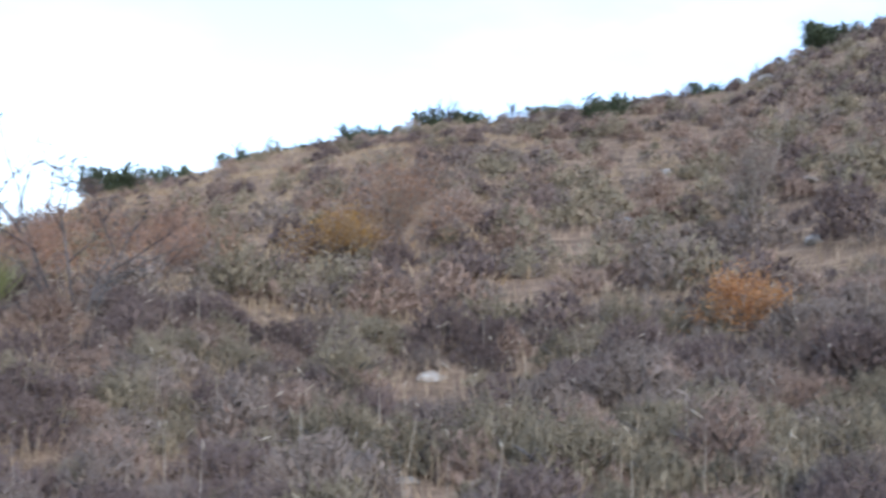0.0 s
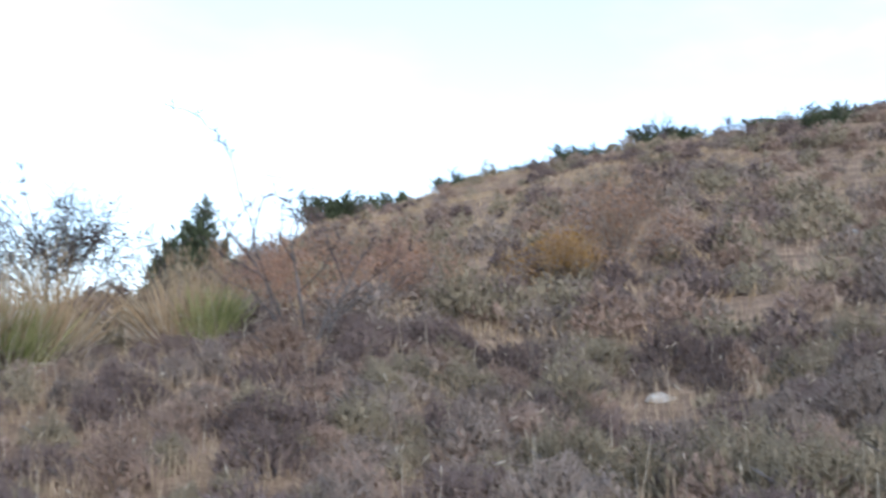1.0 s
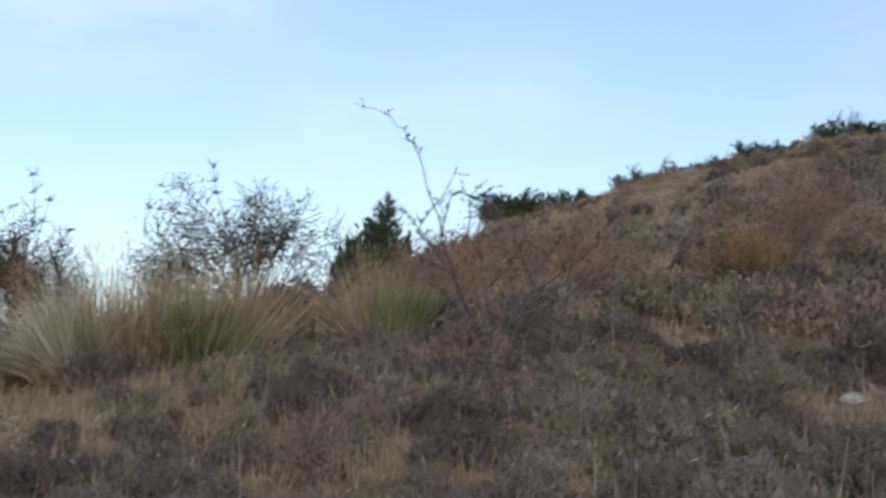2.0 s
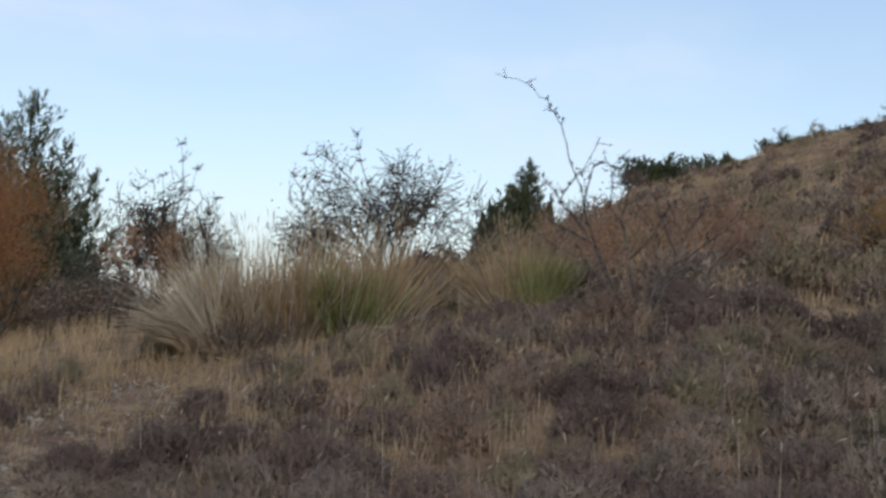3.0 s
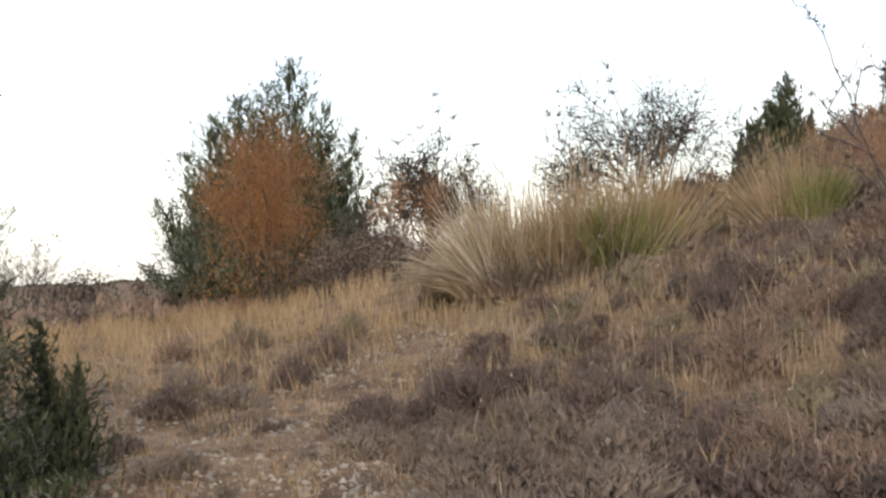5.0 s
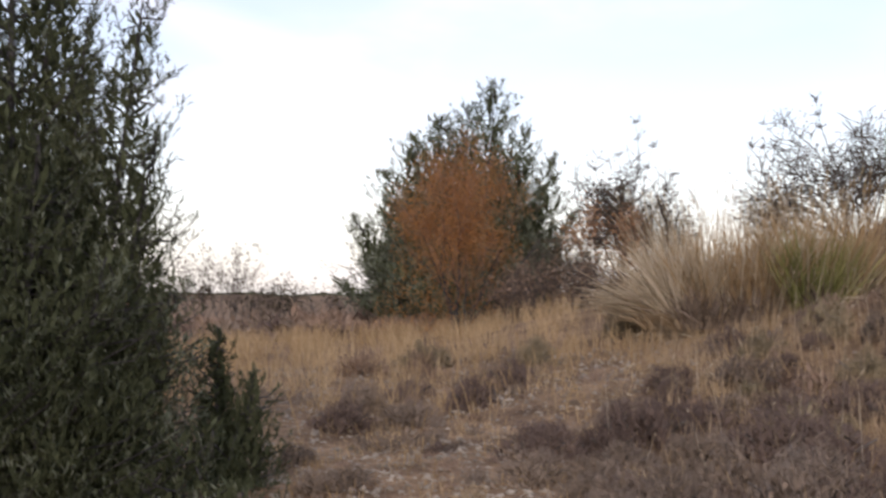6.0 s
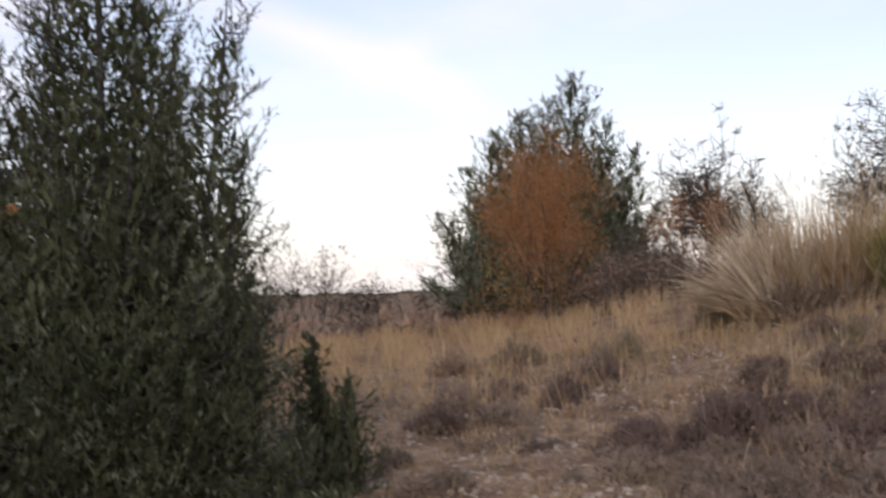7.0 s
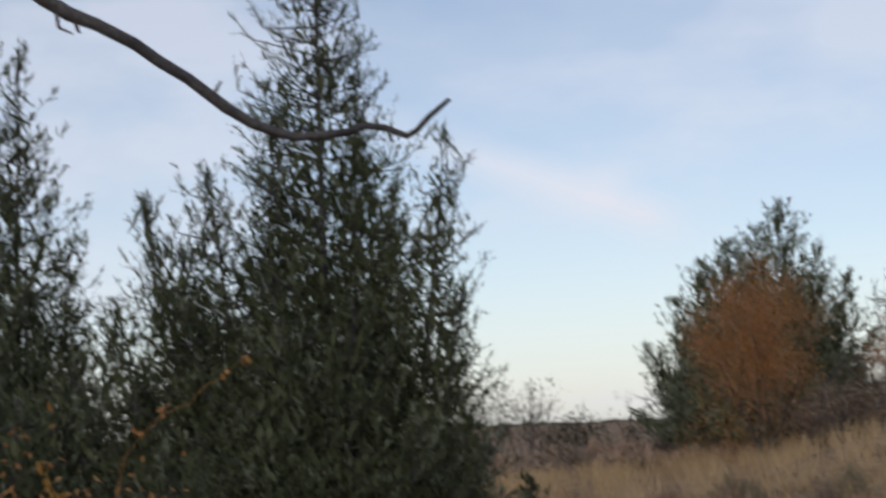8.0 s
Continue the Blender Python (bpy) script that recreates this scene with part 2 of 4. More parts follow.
def tube(pile, points, radii, sides=5):
    p = np.asarray(points, float)
    a = unit(np.gradient(p, axis=0))
    u, w = square_to(a)
    for k in range(1, len(p)):
        if (u[k] * u[k - 1]).sum() < 0:
            u[k], w[k] = -u[k], -w[k]
    an = np.arange(sides) * 2 * math.pi / sides
    ring = u[:, None] * np.cos(an)[None, :, None] + w[:, None] * np.sin(an)[None, :, None]
    v = (p[:, None] + ring * np.reshape(radii, (-1, 1, 1))).reshape(-1, 3)
    quads = [(k * sides + j, k * sides + (j + 1) % sides, (k + 1) * sides + (j + 1) % sides, (k + 1) * sides + j)
             for k in range(len(p) - 1) for j in range(sides)]
    pile.put(v, [quads])
    pile.put(v[-sides:], [[tuple(range(sides))]])


def part(name, pile, material, parent, label=""):
    ob = new(name, pile.mesh(name, material))
    ob.parent = parent
    return tagged(ob, label)


def thing(name, label, category, group="", kind="", at=(0, 0, 0)):
    ob = new(name)
    ob.location = at
    return tagged(ob, label, category, group, kind)


# ---- the lie of the land: bearing (degrees to the left of +y), slope, crest height, crest distance, height of the near shelf ----
LIE = np.array([
    (-180, 0.02, 0.4, 60, 0), (-50, 0.24, 26, 118, 0.2), (-16.7, 0.273, 26.6, 107, 0.1), (-13.65, 0.247, 24.0, 107, 0.1), (-10.9, 0.219, 21.5, 108, 0.1), (-7.1, 0.212, 19.95, 104, 0.05),
    (-2.5, 0.199, 18.8, 104, 0), (1.84, 0.188, 16.8, 99, 0), (6.6, 0.170, 14.95, 98, 0.2), (9.34, 0.156, 12.6, 90, 0.5), (13.5, 0.136, 9.5, 80, 0.75),
    (15.2, 0.126, 6.3, 60, 0.82), (19.6, 0.107, 3.2, 40, 0.82), (26.7, 0.105, 2.0, 36, 0.5), (37, 0.118, 1.15, 37, -0.05), (46, 0.11, 0.85, 38, 0),
    (60, 0.09, 0.6, 40, 0), (180, 0.02, 0.4, 60, 0)])


def ground(x, y):
    """Height of the ground."""
    x, y = np.asarray(x, float), np.asarray(y, float)
    r = np.hypot(x, y)
    az = np.degrees(np.arctan2(-x, y))
    m, cap, crest, shelf = (np.interp(az, LIE[:, 0], LIE[:, k]) for k in (1, 2, 3, 4))
    rise = m * 4 * np.logaddexp(0, (r - 10) / 4)
    k = 0.12 + 0.004 * cap
    z = -k * np.logaddexp(-rise / k, -cap / k)
    step = np.clip((r - 9) / 9, 0, 1)
    z = z + shelf * step * step * (3 - 2 * step) * np.clip((52 - r) / 28, 0, 1)
    over = np.maximum(r - crest, 0)
    z = z - (0.16 * over) * np.exp(-over / 90) - 0.004 * over * np.exp(-over / 300)
    hills = np.clip((r - 330) / 420, 0, 1)
    hills = hills * hills * (3 - 2 * hills)
    z = z * (1 - hills) + hills * (7.4 + 0.5 * np.sin(az * 0.55) + 0.4 * np.sin(az * 2.1))
    z = z + 0.05 * np.sin(x * 1.3 + 0.7 * np.sin(y * 0.9)) * np.sin(y * 1.1 + 1.0) * np.clip(r / 8, 0, 1) * (1 - hills)
    z = z + np.clip((r - 25) / 40, 0, 1) * (1 - hills) * 0.35 * np.sin(x * 0.33 + 1.7) * np.sin(y * 0.27)
    return z


def spot(bearing, r, lift=0.0):
    """A place on the ground, by its bearing and distance from where the camera stands."""
    a = radians(bearing)
    x, y = -r * math.sin(a), r * math.cos(a)
    return Vector((x, y, float(ground(x, y)) + lift))


def spots(bearing, r):
    a = np.radians(bearing)
    x, y = -r * np.sin(a), r * np.cos(a)
    return np.stack([x, y, ground(x, y)], -1)


def build_ground():
    az = np.concatenate([np.arange(-180, -24, 4.0), np.arange(-24, 72, 0.5), np.arange(72, 180, 4.0)])
    r = np.concatenate([[0.0], np.geomspace(0.8, 6, 10), np.arange(6.3, 45, 0.4), np.geomspace(45, 140, 50), np.geomspace(145, 2600, 60)])
    na, nr = len(az), len(r)
    A, R = np.meshgrid(np.radians(az), r)
    x, y = -R * np.sin(A), R * np.cos(A)
    z = ground(x, y)
    v = np.stack([x, y, z], -1).reshape(-1, 3)
    i, j = np.meshgrid(np.arange(nr - 1), np.arange(na), indexing="ij")
    j2 = (j + 1) % na
    quads = np.stack([i * na + j, (i + 1) * na + j, (i + 1) * na + j2, i * na + j2], -1).reshape(-1, 4)
    p = Pile()
    p.put(v, [quads])
    ob = new("ground", p.mesh("ground", SOIL))
    ob.data.polygons.foreach_set("use_smooth", [True] * len(ob.data.polygons))
    return tagged(ob, "stony brown hillside soil rising to a ridge", "ground", kind="structure")


build_ground()


# ---- woody growth ----
def grow(start, way, length, thick, levels, spread=0.7, wiggle=0.18, lift=0.1, kids=4, out=None):
    """Stems as polylines with radii, and the points along the thinnest ones."""
    if out is None:
        out = ([], [])
    n = 5 if levels else 4
    p = [np.array(start, float)]
    d = unit(np.array(way, float))
    for k in range(n):
        d = unit(d + rng.normal(0, wiggle, 3) + np.array([0, 0, lift * 0.3]))
        p.append(p[-1] + d * length / n)
    p = np.array(p)
    out[0].append((p, np.linspace(thick, thick * 0.45, len(p))))
    if levels == 0:
        out[1].extend(p[1:])
        return out
    for k in range(kids):
        s = rng.uniform(0.25, 1.0)
        f = s * n
        i = min(int(f), n - 1)
        q = p[i] + (p[i + 1] - p[i]) * (f - i)
        side = unit(rng.normal(0, 1, 3))
        grow(q, unit(p[i + 1] - p[i]) + side * spread, length * rng.uniform(0.45, 0.75), thick * 0.5, levels - 1, spread, wiggle, lift, kids, out)
    return out


def woody_shrub(name, label, category, place, h, w, stems, levels, kids, thick, wood, leaf=None, leaf_n=0, leaf_size=0.03, leaf_spread=0.05,
                group="", spread=0.7, lift=0.1, wiggle=0.18, bare=0.0, foot=0.06, first=0.65, bark=None, egg=0.52, upright=0.5, fill=0.0, lobes=(), finest=0.0):
    """Stems, a crown of twigs and leaves, kept inside an egg w wide and h high whose foot is bare."""
    ob = thing(name, label, category, group, at=place)
    ends = []
    crown = Pile()

    def inside(p):
        if lobes:
            near = np.min([((p[..., 0] - x) ** 2 + (p[..., 1] - y) ** 2 + ((p[..., 2] - z) * 0.85) ** 2) / s ** 2 for x, y, z, s in lobes], axis=0)
            return near < rng.uniform(0.3, 1.25, p.shape[:-1])
        low = h * bare
        mid = low + (h - low) * egg
        k = np.hypot(p[..., 0], p[..., 1]) / (w * 0.5)
        return k ** 2 + ((p[..., 2] - mid) / np.where(p[..., 2] > mid, h - mid, mid - low + 0.02)) ** np.where(p[..., 2] > mid, 2, 4) < rng.uniform(0.25, 1.2, p.shape[:-1]) + 0.3 * np.sin(np.arctan2(p[..., 1], p[..., 0]) * 3 + p[..., 2] * 4)
    for k in range(stems):
        a = k * 6.283 / stems + rng.uniform(0, 1)
        tilt = (0.2 + 0.8 * rng.random()) * w / h * upright
        way = np.array([math.cos(a) * tilt, math.sin(a) * tilt, 1.0])
        got = grow((math.cos(a) * foot, math.sin(a) * foot, -0.08), way, h * first * rng.uniform(0.85, 1.15), thick * rng.uniform(0.7, 1.1), levels, spread, wiggle, lift, kids)
        for i, (p, rad) in enumerate(got[0]):
            if i == 0:
                stem = Pile()
                tube(stem, p, rad, 6)
                part("stem", stem, bark or BARK, ob)
            elif inside(p[len(p) // 2]):
                tube(crown, p, np.maximum(rad, finest), 3)
        ends += got[1]
    if crown.n:
        part("crown", crown, wood, ob)
    if leaf and leaf_n:
        ends = np.array(ends)
        ends = ends[inside(ends)]
        c = ends[rng.integers(0, len(ends), leaf_n)] + rng.normal(0, leaf_spread, (leaf_n, 3))
        if fill:
            more = rng.uniform(-0.5, 0.5, (int(leaf_n * fill * 2), 3)) * np.array([w, w, h * 0.6]) + np.array([0, 0, h * 0.3])
            c = np.concatenate([c, more[inside(more)]])
        p = Pile()
        small_leaves(p, c, leaf_size)
        part("foliage", p, leaf, ob)
    return ob


def juniper(name, label, place, leaders, plume=0.3, spread=0.5, sprig=0.04, thick=0.004, per=40, dense=60, group="", pale=0.3, shape=0.8, mat=0.04, close=4.0):
    """A juniper with several leaders (dx, dy, height, half width, foot of the foliage): trunks, limbs, pointed plumes of scaly sprigs, and the close dark growth within."""
    ob = thing(name, label, "tree", group, at=place)
    dark, light, wood = Pile(), Pile(), Pile()
    for dx, dy, h, hw, foot in leaders:
        top = np.array([dx, dy, h - plume * 0.4])
        root = np.array([dx * 0.5, dy * 0.5, -0.1])
        tube(wood, root + (top - root) * np.linspace(0, 0.95, 7)[:, None], np.linspace(0.025 + 0.006 * h, 0.004, 7), 6)

        def profile(u, an, z):
            lump = 0.86 + 0.26 * np.sin(an * 2 + z * 1.45 / plume + dx * 3) * np.sin(z * 2.05 / plume + an * 3 + dy) + 0.06 * np.sin(an * 5 + z * 9)
            return hw * (1 - u) ** shape * np.clip(0.6 + 1.8 * u, 0, 1) * lump
        n = int((h - foot) * hw * dense) + 14
        u = np.clip(1 - rng.random(n) ** (1 / (1.0 + shape * 0.4)), 0, 0.985)
        z = foot + (h - foot) * u
        an = rng.uniform(0, 6.283, n)
        reach = np.maximum(profile(u, an, z) * (1.08 - 0.62 * rng.random(n) ** 1.5), 0.02)
        stray = rng.random(n) < 0.2
        reach += plume * 0.3 * stray
        outward = np.stack([np.cos(an), np.sin(an), 0 * an], 1)
        way = unit(outward * (0.95 - 0.45 * u)[:, None] + np.array([0, 0, 1.0]) * (0.5 + 0.6 * u)[:, None] + rng.normal(0, 0.22, (n, 3)))
        t = np.clip((z - root[2]) / (top[2] - root[2]), 0, 1)
        axis = root + (top - root) * t[:, None]
        ln = plume * rng.uniform(0.55, 1.35, n) * (1 - 0.4 * u)
        tip = axis + outward * reach[:, None]
        begin = tip - way * ln[:, None]
        begin[:, 2] = np.maximum(begin[:, 2], 0.0)
        for k in np.flatnonzero(stray | (np.arange(n) % 2 == 0)):
            tube(wood, [axis[k] - np.array([0, 0, reach[k] * 0.5]), begin[k], tip[k] * 0.85 + begin[k] * 0.15], [0.009, 0.005, 0.0015], 3)
        # close growth inside the crown, coarser and only in dark scales at its heart
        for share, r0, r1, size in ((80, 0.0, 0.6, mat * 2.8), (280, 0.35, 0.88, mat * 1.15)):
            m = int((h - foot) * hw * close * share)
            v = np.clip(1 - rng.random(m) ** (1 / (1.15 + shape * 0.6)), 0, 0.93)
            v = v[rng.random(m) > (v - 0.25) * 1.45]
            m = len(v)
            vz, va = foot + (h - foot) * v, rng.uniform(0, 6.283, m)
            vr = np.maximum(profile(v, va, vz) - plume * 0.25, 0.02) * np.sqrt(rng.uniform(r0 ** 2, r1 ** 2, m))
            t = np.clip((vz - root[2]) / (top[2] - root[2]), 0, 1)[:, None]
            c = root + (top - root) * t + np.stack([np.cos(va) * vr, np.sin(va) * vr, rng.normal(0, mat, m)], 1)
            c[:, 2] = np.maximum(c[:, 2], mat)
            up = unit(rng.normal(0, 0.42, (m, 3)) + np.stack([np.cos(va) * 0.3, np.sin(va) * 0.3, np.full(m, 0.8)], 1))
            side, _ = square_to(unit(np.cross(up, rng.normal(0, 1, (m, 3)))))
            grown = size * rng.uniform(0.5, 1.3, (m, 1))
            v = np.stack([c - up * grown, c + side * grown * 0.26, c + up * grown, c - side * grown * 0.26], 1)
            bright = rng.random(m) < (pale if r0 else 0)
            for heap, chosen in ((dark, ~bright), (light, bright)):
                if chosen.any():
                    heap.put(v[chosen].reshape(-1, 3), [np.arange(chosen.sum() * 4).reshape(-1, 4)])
        # a random share of the plumes takes the paler scale colour
        pale_plumes = rng.random(n) < pale
        for pile, chosen in ((dark, ~pale_plumes), (light, pale_plumes)):
            g = int(chosen.sum())
            if not g:
                continue
            twigs, scales = per // 5, 5
            q = np.clip(rng.random((g, twigs)) * 1.05, 0, 1)[..., None]
            w = way[chosen][:, None]
            foot_of = begin[chosen][:, None] + (tip - begin)[chosen][:, None] * q
            tw = unit(w + rng.normal(0, spread, (g, twigs, 3)) + np.array([0, 0, 0.15]))
            tl = ln[chosen][:, None, None] * 0.42 * (1.15 - 0.6 * q) * rng.uniform(0.6, 1.2, (g, twigs, 1))
            c = (foot_of[:, :, None] + tw[:, :, None] * tl[:, :, None] * rng.random((g, twigs, scales, 1))).reshape(-1, 3)
            d = unit(np.repeat(tw.reshape(-1, 3), scales, 0) + rng.normal(0, 0.36, (len(c), 3)))
            sl = sprig * rng.uniform(0.6, 1.35, (len(c), 1))
            spines(pile, c - d * sl * 0.4, c + d * sl * 0.6, thick * rng.uniform(0.7, 1.3, len(c)))
    part("trunk", wood, DEADWOOD, ob)
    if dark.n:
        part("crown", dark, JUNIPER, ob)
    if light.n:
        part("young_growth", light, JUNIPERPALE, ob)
    return ob


def leaders(centre, rows):
    """Leaders from bearing, distance, top height above the world's zero, half width and foot of the foliage."""
    got = []
    for b, r, top, hw, foot in rows:
        p = spot(b, r) - centre
        got.append((p.x, p.y, top - centre.z, hw, foot))
    return got


# ---- the large trees ----
c = spot(37.4, 33)
juniper("juniper_tree", "broad dark green juniper behind an orange shrub", c, leaders(c, (
    (36.1, 33, 6.85, 2.1, 0.2), (37.2, 33.2, 6.3, 2.5, 0.0), (38.2, 33, 6.05, 2.1, 0.2), (39.2, 33, 5.6, 2.0, 0.2), (34.9, 33, 5.8, 1.8, 0.2), (33.9, 33, 5.15, 1.4, 0.0),
    (40.3, 33, 4.85, 1.7, 0.0), (41.5, 33, 3.85, 1.2, 0.0), (42.1, 33, 2.4, 0.9, 0.0), (38.6, 32.6, 4.6, 2.4, 0.0), (35.2, 32.8, 4.4, 2.2, 0.0), (33.2, 33, 3.9, 1.1, 0.0))),
    plume=0.48, sprig=0.075, thick=0.0075, per=25, dense=44, group="junipers", pale=0.75, shape=0.62, mat=0.07, close=1.7)
c = spot(54.3, 10.0)
juniper("juniper_tree", "tall dark green juniper with several pointed leaders", c, leaders(c, (
    (53.9, 10.0, 5.75, 1.65, 0.1), (49.1, 9.8, 3.95, 1.0, 0.1), (60.7, 9.9, 3.55, 1.15, 0.1), (61.9, 10.0, 2.9, 1.15, 0.0), (58.3, 10.1, 3.8, 1.6, 0.1), (59.4, 10.2, 3.3, 1.4, 0.0), (51.3, 9.8, 3.6, 1.15, 0.1), (52.5, 10.2, 4.4, 1.1, 0.3), (55.9, 10.2, 4.4, 1.1, 0.3),
    (48.7, 9.5, 2.85, 0.95, 0.0), (48.2, 9.4, 1.9, 0.75, 0.0), (46.6, 9.1, 1.05, 0.8, 0.0), (45.5, 8.9, 0.72, 0.7, 0.0), (59.4, 9.7, 3.0, 1.3, 0.0), (61.3, 9.8, 2.3, 1.1, 0.0), (60.2, 9.0, 1.9, 1.2, 0.0), (53.0, 9.3, 2.8, 1.4, 0.0), (56.0, 9.4, 3.0, 1.3, 0.0), (50.5, 9.2, 2.1, 1.2, 0.0))),
    plume=0.34, sprig=0.036, thick=0.0034, per=40, dense=56, group="junipers", pale=0.2, shape=0.8, mat=0.026, close=8.0)
c = spot(66.0, 11.5)
juniper("juniper_tree", "loose grey-green juniper beside a taller one", c, leaders(c, (
    (65.2, 11.5, 5.0, 1.3, 0.2), (67.5, 11.6, 5.8, 1.6, 0.2), (63.4, 11.3, 3.5, 0.95, 0.0), (65.0, 11.0, 3.2, 1.6, 0.0), (61.9, 11.2, 2.9, 1.1, 0.0), (63.3, 10.6, 2.6, 1.5, 0.0), (66.5, 10.8, 3.0, 1.6, 0.0), (62.8, 9.8, 2.2, 1.4, 0.0), (65.5, 9.7, 2.3, 1.5, 0.0), (68.2, 9.8, 2.5, 1.5, 0.0))),
    plume=0.38, sprig=0.05, thick=0.0046, per=30, dense=40, group="junipers", pale=0.3, shape=0.8, mat=0.033, close=4.2)
c = spot(17.9, 50)
juniper("juniper_tree", "slender dark juniper with a pointed top on the slope", c, leaders(c, (
    (17.33, 50, 7.8, 1.9, 0.0), (18.0, 50, 6.9, 2.0, 0.0), (18.7, 50, 6.2, 1.6, 0.0), (19.2, 50, 5.5, 1.1, 0.0), (16.6, 50, 6.2, 1.9, 0.0), (15.8, 51, 5.7, 1.8, 0.0))),
    plume=0.5, sprig=0.15, thick=0.018, per=16, dense=34, group="junipers", pale=0.12, shape=0.78, mat=0.14, close=0.8)
c = spot(46.5, 10.7)
juniper("juniper_sapling", "small dark juniper sapling beside the tall juniper", c, [(0, 0, 1.6 - c.z, 0.48, 0.0), (0.2, 0.15, 1.25 - c.z, 0.48, 0.0)],
        plume=0.24, sprig=0.042, thick=0.0042, per=30, dense=150, pale=0.0, mat=0.03, close=8.0)

# ---- shrubs that stand out ----
LEFT = (-0.79, -0.61)
woody_shrub("orange_shrub", "tall shrub thick with rust-orange autumn leaves", "shrub", spot(37.6, 27), 3.6, 2.75, 12, 3, 6, 0.02, REDTWIG, ORANGELEAF, 17000, 0.021, 0.14, bark=DEADWOOD, fill=0.6,
            lobes=[(LEFT[0] * x, LEFT[1] * x + y, z, s) for x, y, z, s in ((0.05, 0, 2.45, 0.85), (-0.4, 0.2, 2.75, 0.55), (0.45, -0.1, 2.1, 0.7), (0.0, -0.2, 1.35, 1.0), (0.78, 0, 0.9, 0.52), (0.5, 0.1, 0.55, 0.6),
                                                                         (-0.75, 0, 1.4, 0.55), (-1.05, 0.1, 2.35, 0.32), (-0.6, 0, 0.75, 0.65), (1.2, 0, 0.45, 0.4), (-0.15, 0, 3.25, 0.4), (0.85, 0, 2.45, 0.32), (1.0, 0, 1.5, 0.3), (0.25, -0.1, 0.5, 0.7), (-0.35, -0.1, 0.45, 0.6))])
rose = woody_shrub("wild_rose", "leafless wild rose with dark withered leaves", "shrub", spot(22.8, 31), 2.75, 4.6, 24, 3, 5, 0.019, TWIG, OLIVELEAF, 4200, 0.040, 0.15, finest=0.0075, group= "wild roses", wiggle=0.3, bark=TWIG,
                   lobes=((0, 0, 1.0, 1.1), (-1.1, -0.4, 1.5, 0.9), (1.1, 0.4, 1.5, 0.9), (-1.6, -0.6, 0.9, 0.7), (1.7, 0.6, 1.0, 0.8), (0.3, 0, 1.9, 0.7), (-1.1, -0.45, 2.2, 0.6)), upright=1.0, first=0.75)
rose_b = woody_shrub("wild_rose", "bare wild rose with upright twigs", "shrub", spot(31.2, 29), 2.6, 2.7, 10, 3, 5, 0.022, TWIG, OLIVELEAF, 2800, 0.042, 0.07, "wild roses", wiggle=0.25, bark=TWIG, finest=0.0075)
haw = woody_shrub("hawthorn", "grey-stemmed hawthorn with a haze of reddish twigs", "shrub", spot(13.2, 18), 1.75, 3.0, 4, 3, 5, 0.014, REDTWIG, RUST, 2400, 0.018, 0.12,
                  spread=1.5, bare=0.34, foot=0.25, first=0.62, lift=0.0, wiggle=0.14, upright=0.12, bark=BARK)


def arching_shoot(ob, r, line, thick, tufts=2, leaf=0.025, side=0.19, mat=None):
    """A long shoot of the shrub ob through bearings and rises, with short side twigs and a few leaves."""
    p = Pile()
    pts = []
    for b, el in line:
        a = radians(b)
        pts.append(np.array([-r * math.sin(a), r * math.cos(a), EYE + r * math.tan(radians(el))]) - np.array(ob.location))
    fine = []
    for k in range(len(pts) - 1):
        for q in (0, 0.5):
            fine.append(pts[k] * (1 - q) + pts[k + 1] * q + rng.normal(0, 0.012, 3))
    fine.append(pts[-1])
    tube(p, fine, np.linspace(thick, thick * 0.3, len(fine)), 4)
    for k in range(2, len(fine)):
        for j in range(tufts):
            q = fine[k] + rng.normal(0, 0.01, 3)
            if rng.random() < 0.3:
                continue
            e = q + np.array([rng.uniform(-1, 1), rng.uniform(-0.6, 0.6), rng.uniform(-0.2, 1.0)]) * rng.random() * side
            tube(p, [q, q * 0.5 + e * 0.5 + np.array([0, 0, 0.01]), e], [thick * 0.45, thick * 0.35, thick * 0.3], 3)
            small_leaves(p, q + (e - q) * rng.random((7, 1)) + rng.normal(0, leaf * 0.6, (7, 3)), leaf)
    return part("arching_shoot", p, mat or TWIG, ob)


for line in (((22.8, 2.2), (23.2, 4.2), (24.1, 5.8), (25.2, 6.8), (26.0, 6.8)), ((22.6, 2.2), (23.3, 5.0), (23.9, 6.6), (24.05, 7.6)), ((23.4, 2.5), (24.6, 4.8), (25.6, 5.9), (26.4, 6.0)),
             ((22.2, 2.2), (21.6, 4.3), (20.9, 5.6), (20.7, 6.4)), ((22.6, 2.2), (22.4, 5.0), (22.7, 6.3)), ((21.8, 2.2), (20.6, 4.6), (19.7, 5.2))):
    arching_shoot(rose, 31, line, 0.017, 7, 0.026, 0.36)
for line in (((31.2, 1.6), (30.8, 4.5), (30.6, 5.6), (30.75, 7.0)), ((31.2, 1.6), (30.5, 4.4), (30.1, 6.1)), ((31.3, 1.6), (31.9, 4.0), (32.3, 5.2)), ((31.0, 1.6), (29.9, 3.8), (29.3, 5.0)), ((31.2, 1.6), (31.3, 4.4), (31.4, 5.8))):
    arching_shoot(rose_b, 29, line, 0.015, 7, 0.024, 0.32)
arching_shoot(haw, 17.8, ((13.7, 1.2), (14.4, 2.8), (15.0, 4.4), (15.2, 5.22), (15.4, 5.96), (15.69, 6.77), (15.93, 7.56), (16.18, 8.26), (16.45, 8.77), (16.75, 9.21), (17.2, 9.6), (17.86, 9.97), (18.74, 10.2)), 0.0105, 1, 0.026, 0.2)
